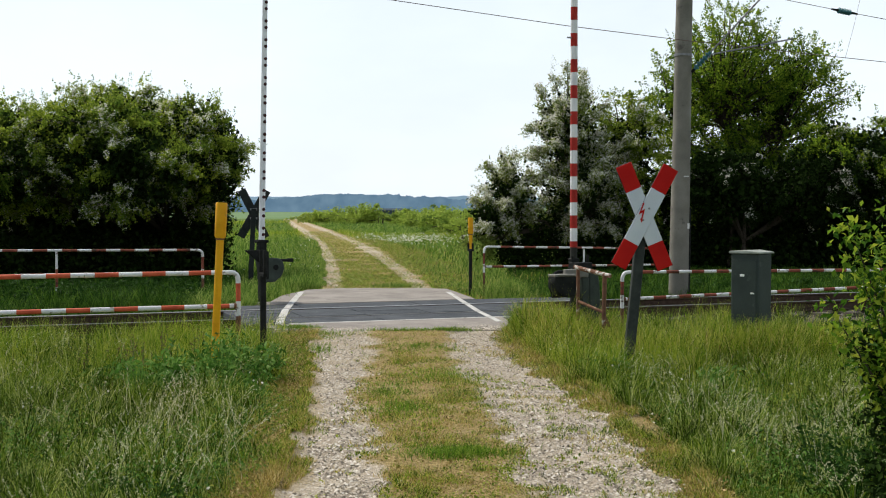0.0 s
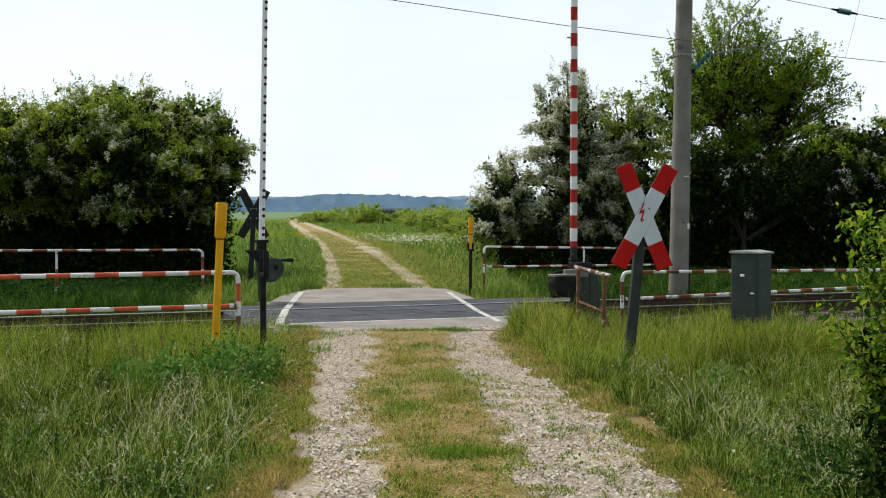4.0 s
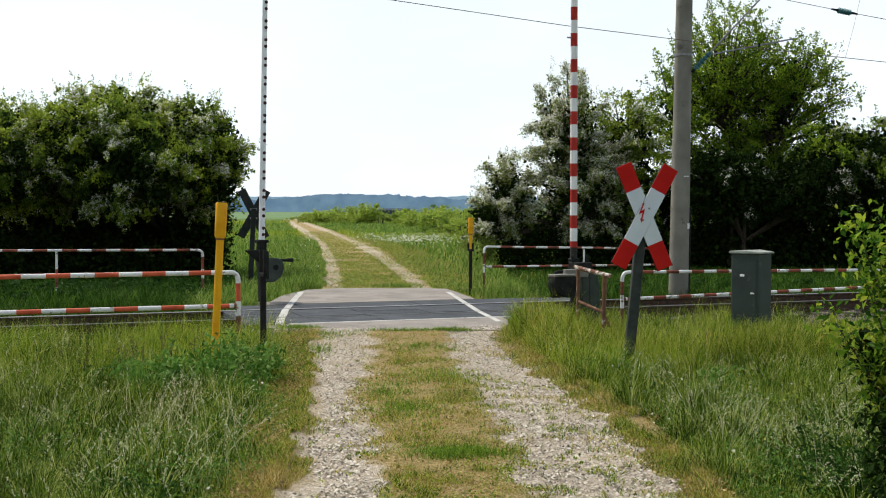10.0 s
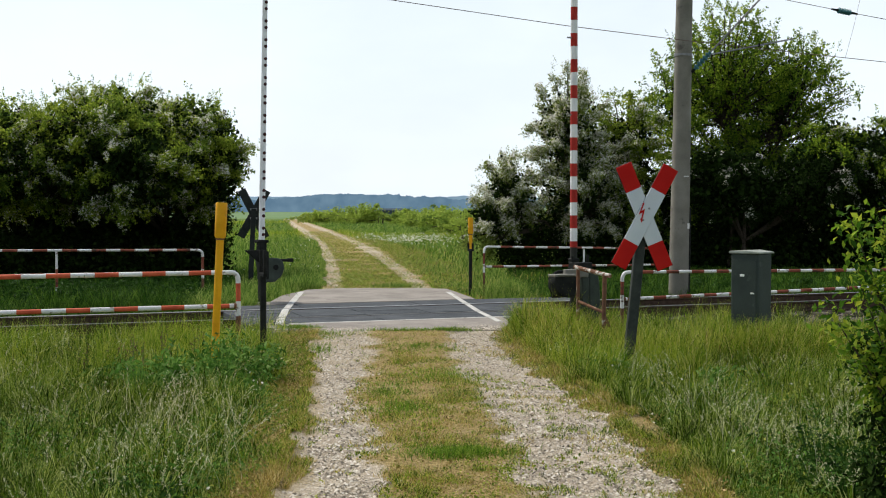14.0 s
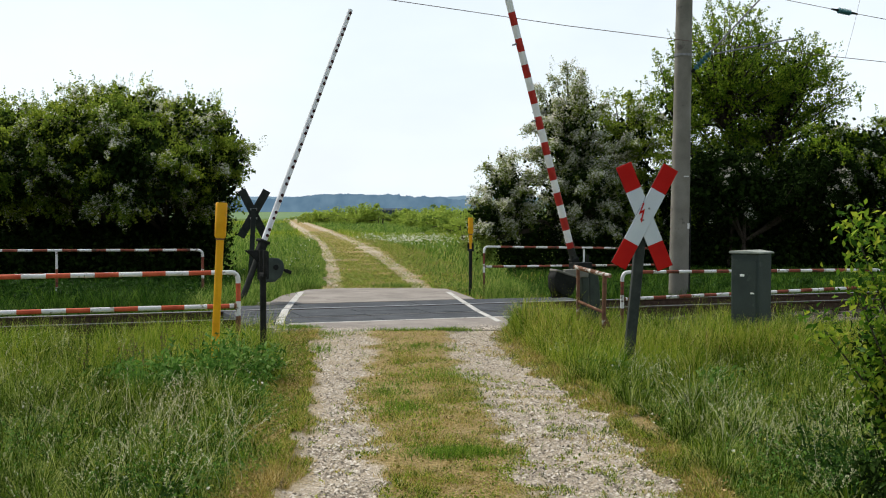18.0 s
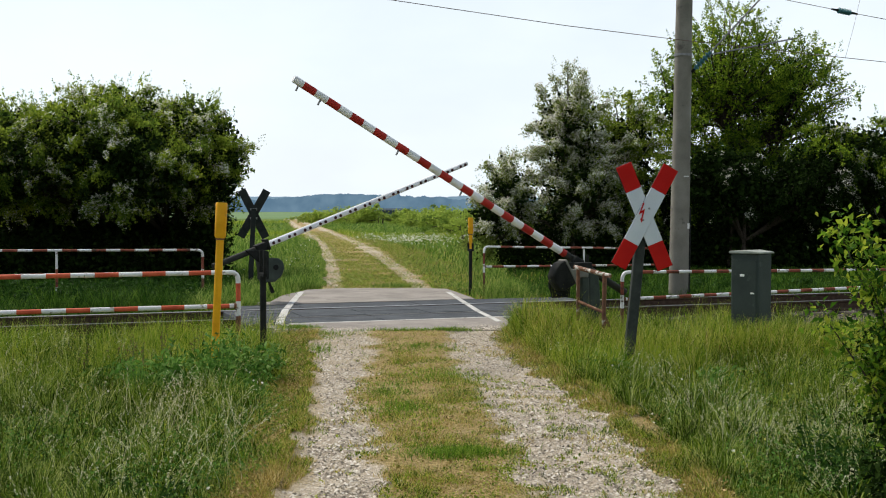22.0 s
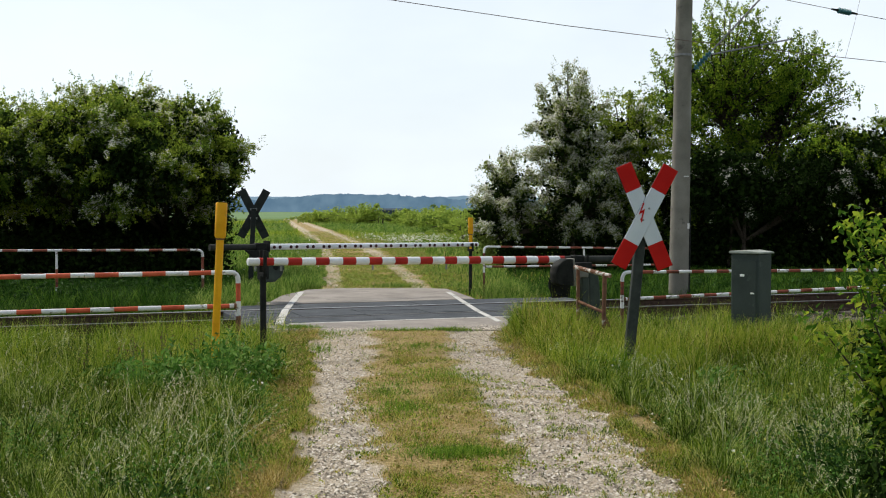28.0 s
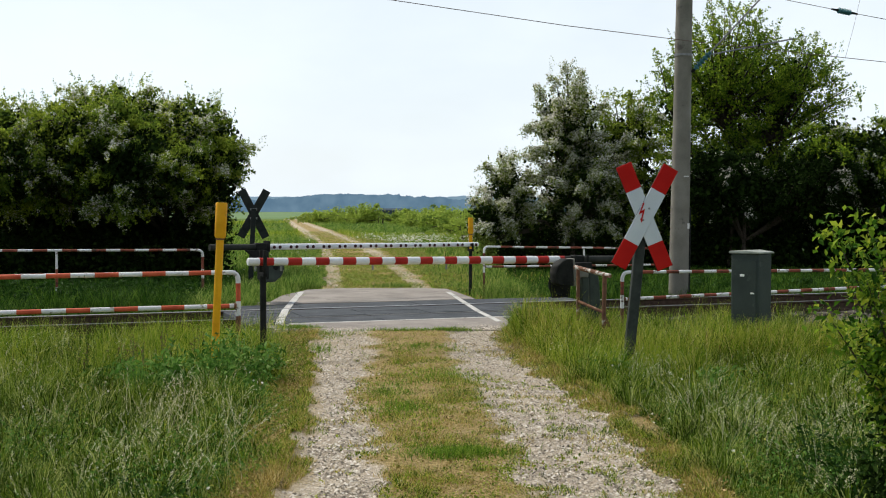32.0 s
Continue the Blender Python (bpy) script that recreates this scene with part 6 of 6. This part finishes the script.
def build_gravel():
    gen = np.random.default_rng(9)
    n = 62000
    x, y = scatter(n, 5.2, 15.5, gen, 1.5)
    k = gen.random(n) < 0.42
    lo, li, ri, ro = [np.interp(y, NEAR_Y, q) for q in (L_OUT, L_IN, R_IN, R_OUT)]
    u = gen.beta(1.35, 1.35, n) * 1.45 - 0.2
    x = np.where(k, lo + (li - lo) * u, ri + (ro - ri) * u)
    s = 0.0045 + 0.012 * gen.random(n) ** 4.0
    loose = gen.random(n) < np.clip((13 - y) / 18, 0.04, 0.30)
    x = np.where(loose, gen.uniform(-1.15, 1.6, n), x)
    # strewn over the edge of the concrete apron
    k = 4200
    y[:k] = 15.05 + np.abs(gen.normal(size=k)) * 0.30
    x[:k] = np.where(gen.random(k) < 0.6, gen.uniform(0.0, 0.95, k), gen.uniform(-2.3, -0.9, k))
    y[:k] += np.clip(x[:k], 0, 1) * 0.35
    s[:k] *= 0.8
    me = stones("gravel", x, y, np.full(n, -0.050) + 0.042 * np.clip((y - 13.4) / 1.6, 0, 1) + np.where(y > 15.2, 0.008, 0.0) + s * 0.3, s, M["stone"], 0.75)
    tagged(new("gravel", me), "pale crushed limestone gravel in the wheel ruts", "gravel", kind="stuff")


# ---- weeds, flowers, near shrub ----
def weed(m, h, n, size, gen, leaf="leaf_weed", name="weed_plant", label="leafy green weed clump in the verge grass", group="weeds in the verge"):
    th = thing(name, m, label, "weed", group)
    g = Geo()
    stems = []
    for i in range(9):
        a, r = gen.uniform(0, 6.28), gen.uniform(0.05, 0.30)
        tip = Vector((r * math.cos(a), r * math.sin(a), h * gen.uniform(0.7, 1.1)))
        root = Vector((tip.x * 0.35, tip.y * 0.35, -0.05))
        g.tube([root, root.lerp(tip, 0.5) + Vector((0, 0, 0.03)), tip], [0.006, 0.005, 0.003], 5)
        stems.append((root, tip))
    part("stem", g, M[leaf], th)
    c = []
    for i in range(n):
        a, b2 = stems[i % 9]
        p = a.lerp(b2, gen.uniform(0.25, 1.05))
        c.append((p.x + gen.normal() * 0.06, p.y + gen.normal() * 0.06, p.z + gen.normal() * 0.03))
    v, t = leaves_np(np.array(c), gen.uniform(0.5, 1.35, n) * size, 0.9, 0.42, gen)
    part("foliage", mesh_np("foliage", v, t, M[leaf]), None, th)


def sorrel(m, h, gen):
    th = thing("sorrel_plant", m, "sorrel with brownish-red seed spikes in the grass", "weed", "sorrel plants in the verge")
    g, c = Geo(), []
    for i in range(5):
        a, r = gen.uniform(0, 6.28), gen.uniform(0.02, 0.16)
        tip = Vector((r * math.cos(a), r * math.sin(a), h * gen.uniform(0.75, 1.1)))
        root = Vector((tip.x * 0.4, tip.y * 0.4, -0.05))
        g.tube([root, root.lerp(tip, 0.5), tip], [0.004, 0.003, 0.0015], 5)
        c += [root.lerp(tip, q) + Vector(gen.normal(size=3) * 0.010) for q in gen.uniform(0.55, 1.02, 44)]
    part("stem", g, M["leaf_weed"], th)
    v, t = leaves_np(np.array(c), gen.uniform(0.008, 0.020, len(c)), 0.2, 0.8, gen)
    part("foliage", mesh_np("foliage", v, t, M["dock_seed"]), None, th, "brownish-red seeds and small leaves")


def build_weeds():
    gen = np.random.default_rng(21)
    for x, y, h in [(-2.2, 10.6, 0.58), (-1.95, 10.3, 0.50), (-2.5, 10.7, 0.55), (-1.8, 10.9, 0.38), (-2.9, 10.9, 0.40), (-3.3, 11.2, 0.36), (-2.1, 11.1, 0.54), (-2.35, 10.2, 0.46), (-2.7, 10.4, 0.46), (-1.72, 10.1, 0.25),
                    (1.55, 11.4, 0.22), (2.75, 11.0, 0.26)]:
        weed(pose(x, y, float(ground_z(x, y)), 0, 0, gen.uniform(0, 360)), h, 380, 0.075 if y > 8 else 0.045, gen)
    # nettles under the trees beyond the rails, leaves darkened for the trees' shade
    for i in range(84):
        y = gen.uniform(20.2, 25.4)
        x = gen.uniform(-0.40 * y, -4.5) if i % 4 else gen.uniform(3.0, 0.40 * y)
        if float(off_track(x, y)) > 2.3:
            weed(pose(x, y, float(ground_z(x, y)), 0, 0, gen.uniform(0, 360)), gen.uniform(0.30, 0.52), 330, 0.11, gen, "leaf_weed_dark", "nettle_plant", "nettle clump beside the railway, leaves coloured dark for tree shade", "nettles beside the railway")
    # dark weed clumps in the near verge
    for x, y, h in [(2.42, 7.0, 0.40), (2.52, 7.2, 0.44), (2.66, 7.0, 0.42), (2.55, 6.75, 0.36), (2.36, 6.6, 0.30), (-1.62, 6.15, 0.24), (-1.75, 6.3, 0.24)]:
        weed(pose(x, y, float(ground_z(x, y)), 0, 0, gen.uniform(0, 360)), h, 520, 0.045, gen, "leaf_weed_dark", "weed_plant", "dark green leafy weed clump in long grass")
    # sorrel with brownish-red seed spikes among the grass
    for x, y, h in [(-3.15, 11.6, 0.62), (-2.95, 11.9, 0.66), (-3.4, 11.8, 0.58), (-2.75, 11.3, 0.60), (-3.05, 11.2, 0.55), (-2.6, 11.9, 0.62), (-3.7, 11.5, 0.52), (1.45, 13.3, 0.5), (1.75, 12.9, 0.45)]:
        sorrel(pose(x, y, float(ground_z(x, y)), 0, 0, gen.uniform(0, 360)), h, gen)
    # white daisies: far patch and a few on the verge
    n = 1100
    y = gen.normal(60, 5, n).clip(46, 80)
    x = y * (-0.026 + 0.022 * gen.normal(size=n))
    y[:120] = gen.uniform(26, 60, 120)
    x[:120] = np.interp(y[:120], FAR_Y, FAR_X) - 1.3 - np.abs(gen.normal(size=120)) * 1.2
    p = np.stack([x, y, ground_z(x, y) + gen.uniform(0.38, 0.55, n)], 1)
    v, t = leaves_np(p, gen.uniform(0.03, 0.085, n) * np.where(np.arange(n) < 120, 0.6, 1), 2.5, 1.4, gen)
    tagged(new("daisy_patch", mesh_np("daisy_patch", v, t, M["daisy"])), "white meadow flowers in the far grass", "flowers", kind="stuff")
    n = 100
    x, y = scatter(n, 5.5, 15, gen, 1.2)
    keep = (road_edges(x, y) > 0.15) & (off_track(x, y) < -2.4)
    x, y = x[keep], y[keep]
    p = np.repeat(np.stack([x, y, ground_z(x, y) + gen.uniform(0.12, 0.36, len(x))], 1), 5, 0)
    v, t = leaves_np(p + gen.normal(size=p.shape) * 0.003, gen.uniform(0.012, 0.022, len(p)), 2.5, 1.2, gen)
    tagged(new("daisies", mesh_np("daisies", v, t, M["daisy"])), "small white flowers in the verge", "flowers", kind="stuff")


SHRUB = []
TUFTS = []


def build_tufts():
    gen = np.random.default_rng(77)
    kinds = []
    for q in range(5):
        n = 46
        r, a = np.abs(gen.normal(size=n)) * 0.05, gen.uniform(0, 6.28, n)
        x, y = r * np.cos(a), r * np.sin(a)
        h = gen.uniform(0.30, 0.60, n)
        v, t = blades(x, y, np.full(n, -0.04), h, gen.uniform(0.005, 0.011, n), gen.uniform(0.15, 1.0, n), gen, 0.2)
        tips = v.reshape(-1, 7, 3)[: n // 3, 5]
        c = np.repeat(tips, 16, 0) + np.tile(np.linspace(-0.02, 0.07, 16), n // 3)[:, None] * np.array([[0.5, 0.1, 0.8]]) + gen.normal(size=(n // 3 * 16, 3)) * 0.005
        v2, t2 = leaves_np(c, gen.uniform(0.010, 0.020, len(c)), 0.2, 0.5, gen)
        me = mesh_np("grass_tuft", np.concatenate([v, v2]), np.concatenate([t, t2 + len(v)]), M["grass"])
        me.materials.append(M["seed"])
        me.polygons.foreach_set("material_index", (np.arange(len(t) + len(t2)) >= len(t)).astype(np.int32))
        kinds.append(me)
    x, y = scatter(400, 5.6, 14.5, gen, 1.2)
    ok = [(a, b2) for a, b2 in zip(x, y) if float(road_edges(a, b2)) > 0.5 and float(off_track(a, b2)) < -2.8 and abs(a) < 0.40 * b2][:64]
    for i, (a, b2) in enumerate(ok):
        th = tagged(new("grass_tuft", kinds[i % 5]), "tall tuft of green grass with pale seed heads", "grass tuft", "tufts of tall grass on the verge")
        th.matrix_basis = pose(a, b2, float(ground_z(a, b2)))
        TUFTS.append((th, Matrix.Translation((a, b2, float(ground_z(a, b2)))), gen.uniform(0, 360)))


def build_near_shrub():
    gen = np.random.default_rng(44)
    th = thing("shrub", pose(2.25, 5.25, -0.15), "young shrub with fresh yellow-green leaves at the verge", "shrub")
    # root, tip and number of leaves of each branch in the shrub's own space
    rows = [((-0.02, 0, 0.75), (-0.40, -0.10, 1.72), 66), ((0.02, 0.05, 0.8), (-0.20, 0.05, 1.70), 70), ((0, 0, 0.6), (-0.45, 0.02, 1.28), 50),
            ((0, -0.03, 0.5), (-0.32, -0.08, 1.45), 70), ((0.03, 0, 0.45), (-0.22, 0.1, 1.12), 70), ((0, 0.04, 0.25), (-0.18, -0.02, 0.80), 101), ((0.05, 0.04, 0.8), (-0.08, 0.08, 1.6), 80),
            ((0.02, -0.05, 0.7), (-0.16, -0.12, 1.38), 80), ((0.02, 0.08, 0.5), (-0.15, 0.12, 1.2), 80), ((0.0, 0.0, 0.3), (-0.15, 0.08, 0.98), 80), ((0.02, 0.0, 0.2), (-0.12, -0.08, 0.7), 70),
            ((-0.02, 0.02, 0.05), (-0.20, 0.02, 0.56), 101), ((-0.02, -0.04, 0.0), (-0.22, -0.10, 0.45), 101), ((-0.02, 0.10, 0.5), (-0.20, 0.12, 1.15), 101)]
    part("stem", Geo().tube([(0, 0, -0.2), (0.02, 0.01, 0.4), (0.03, 0.02, 0.9), (0.06, 0.05, 1.5)], [0.022, 0.018, 0.013, 0.005], 8), M["bark"], th)
    for root, tip, n in rows:
        # lower branches, over 100 leaves: shade is painted in by the dark leaf colour
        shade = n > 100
        n = n * 7
        root, tip = Vector(root), Vector(tip)
        t = tip - root
        mid = t * 0.5 + Vector((0.05, 0, -0.06))
        br = part("branch", Geo().tube([(0, 0, 0), mid, t], [0.008, 0.006, 0.002], 6), M["bark"], th, "thin brown branch", Matrix.Translation(root))
        c = []
        for i in range(n):
            f = gen.uniform(0.25, 1.03)
            p = Vector((0, 0, 0)).lerp(mid, f * 2) if f < 0.5 else mid.lerp(t, (f - 0.5) * 2)
            c.append((p.x + gen.normal() * 0.05, p.y + gen.normal() * 0.06, p.z + gen.normal() * 0.05))
        v, f2 = leaves_np(np.array(c), gen.uniform(0.026, 0.056, n), 0.9, 0.62, gen)
        part("foliage", mesh_np("foliage", v, f2, M["leaf_shaded" if shade else "leaf_spring"]), None, br, "lower leaves coloured dark for shade" if shade else "yellow-green leaves")
        SHRUB.append((br, root))


# ---- distance ----
def ridge(name, dist, h0, x0, x1, step, amp, mat, label, seed, hump=0.0):
    gen = np.random.default_rng(seed)
    xs = np.arange(x0, x1, step)
    top = h0 + hump * np.exp(-((xs + 190) / 170) ** 2) + amp * (vnoise(xs, xs * 0, 1 / 140, seed) - 0.5) * 2 + 5.0 * vnoise(xs, xs * 0, 1 / 34, seed + 1) ** 2 + 3.4 * vnoise(xs, xs * 0, 1 / 9, seed + 2) + 5.5 * np.clip(vnoise(xs, xs * 0, 1 / 5, seed + 4) - 0.66, 0, 1) / 0.34 * (vnoise(xs, xs * 0, 1 / 60, seed + 6) > 0.45) + gen.uniform(0, 1.8, len(xs)) - 1.0
    g = Geo()
    v, f = [], []
    for x, z in zip(xs, top):
        v += [(x, dist, -3), (x, dist + 8, z), (x, dist + 260, z * 0.4)]
    for i in range(len(xs) - 1):
        f += [(i * 3, i * 3 + 3, i * 3 + 4, i * 3 + 1), (i * 3 + 1, i * 3 + 4, i * 3 + 5, i * 3 + 2)]
    g.add(v, f)
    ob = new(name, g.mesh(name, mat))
    tagged(ob, label, "distant hills", kind="structure")


def build_distance():
    ridge("backdrop", 2300, 20, -2600, 2600, 2.5, 3, hill_material("ridge_near", (0.115, 0.205, 0.295), (0.165, 0.27, 0.365)), "wooded ridge on the horizon, blue-green with painted haze", 3, 15.0)
    ridge("backdrop", 3900, 44, -4000, 4000, 22, 8, hill_material("ridge_far", (0.20, 0.32, 0.42), (0.26, 0.38, 0.48)), "far wooded hills, pale blue with painted haze", 5)


def build_barn():
    th = thing("barn", pose(-27.7, 600, -0.1), "long low barn with a dark roof behind the meadow bushes", "barn")
    part("wall", Geo().box((12.0, 9.0, 2.1), (0, 0, 1.05), bevel=0.05), M["slate"], th, "dark boarded wall with haze in its colour")
    part("roof", Geo().prism([(-4.9, 2.0), (0.0, 3.0), (4.9, 2.0), (4.9, 2.15), (0.0, 3.2), (-4.9, 2.15)], 12.6, pose(0, 0, 0, 0, 0, 90), bevel=0.0), M["slate"], th, "dark slate roof with haze in its colour")


# ---- movement ----
def motions():
    near_rows = [(0, 89.9), (15.0, 89.9), (15.4, 89.4), (16.0, 87.2), (16.5, 84.3), (17, 81.05), (17.5, 77.4), (18, 73.0), (18.5, 67.6), (19, 61.8), (19.5, 55.5), (20, 49.0), (20.5, 43.5), (21, 38.4),
                 (21.5, 33.5), (22, 29.0), (22.5, 24.8), (23, 20.75), (23.5, 16.7), (24, 12.9), (24.5, 9.2), (25, 6.05), (25.5, 3.5), (26.0, 1.6), (26.5, 0.8), (32, 0.8)]
    far_rows = [(0, 88.8), (15.0, 88.8), (15.4, 87.6), (16.0, 84.5), (16.5, 81.0), (17, 77.3), (17.5, 72.9), (18, 67.4), (18.5, 61.6), (19, 55.2), (19.5, 48.3), (20, 40.9), (20.5, 34.7), (21, 28.95),
                (21.5, 24.1), (22, 19.55), (22.5, 15.3), (23, 11.4), (23.5, 7.9), (24, 4.8), (24.5, 2.2), (25, 0.6), (25.4, -0.2), (25.8, -0.4), (32, -0.4)]
    _, boom, cw, z0 = NEAR
    walk(boom, [(t, pose(0, 0, z0, 0, a, 0)) for t, a in near_rows])
    walk(cw, [(t, pose(-0.33, -0.36, 0.96, 0, (89.9 - a) * 0.98, 0) ) for t, a in near_rows])
    _, boom, crank, z0 = FAR
    walk(boom, [(t, pose(0, 0, z0, 0, -a, 0)) for t, a in far_rows])
    walk(crank, [(t, pose(0.04, 0.10, 0.93, 0, (88.8 - a) * 1.0, 0)) for t, a in far_rows])
    # breeze in the tall grass: each tuft leans and springs back
    for i, (th, at, rz) in enumerate(TUFTS):
        ph = at.translation.x * 0.9 + at.translation.y * 0.35
        rows = []
        for k in range(41):
            t = k * 0.8
            a = 3.0 + 4.0 * math.sin(1.25 * t - ph) + 2.2 * math.sin(2.9 * t + i)
            b2 = 2.0 * math.sin(1.7 * t + i * 1.3)
            rows.append((t, at @ pose(0, 0, 0, b2, a, 0) @ pose(0, 0, 0, 0, 0, rz)))
        walk(th, rows)
    # slow sway of the tree crowns
    for ch, seed in CROWNS:
        walk(ch, [(t, pose(0, 0, 0, 0.16 * math.sin(1.1 * t + seed), 0.22 * math.sin(0.9 * t + seed * 2) + 0.10 * math.sin(2.3 * t + seed), 0)) for t in [k * 0.8 for k in range(41)]])
    # breeze in the near shrub
    for i, (br, root) in enumerate(SHRUB):
        rows = []
        for k in range(65):
            t = k * 0.5
            a = 2.6 * math.sin(1.9 * t + i * 0.8) + 1.6 * math.sin(0.73 * t + i * 1.7)
            b2 = 2.0 * math.sin(1.3 * t + i * 1.1)
            rows.append((t, Matrix.Translation(root) @ pose(0, 0, 0, b2, a, 0)))
        walk(br, rows)


build_ground()
build_farm_track()
build_distance()
build_barn()
build_crossing()
build_railway()
build_railings()
NEAR = build_near_barrier()
FAR = build_far_barrier()
build_rests()
build_crosses()
build_small_structures()
build_mast()
build_wires()
build_trees()
build_far_bushes()
build_grass()
build_gravel()
build_weeds()
build_tufts()
build_near_shrub()
motions()
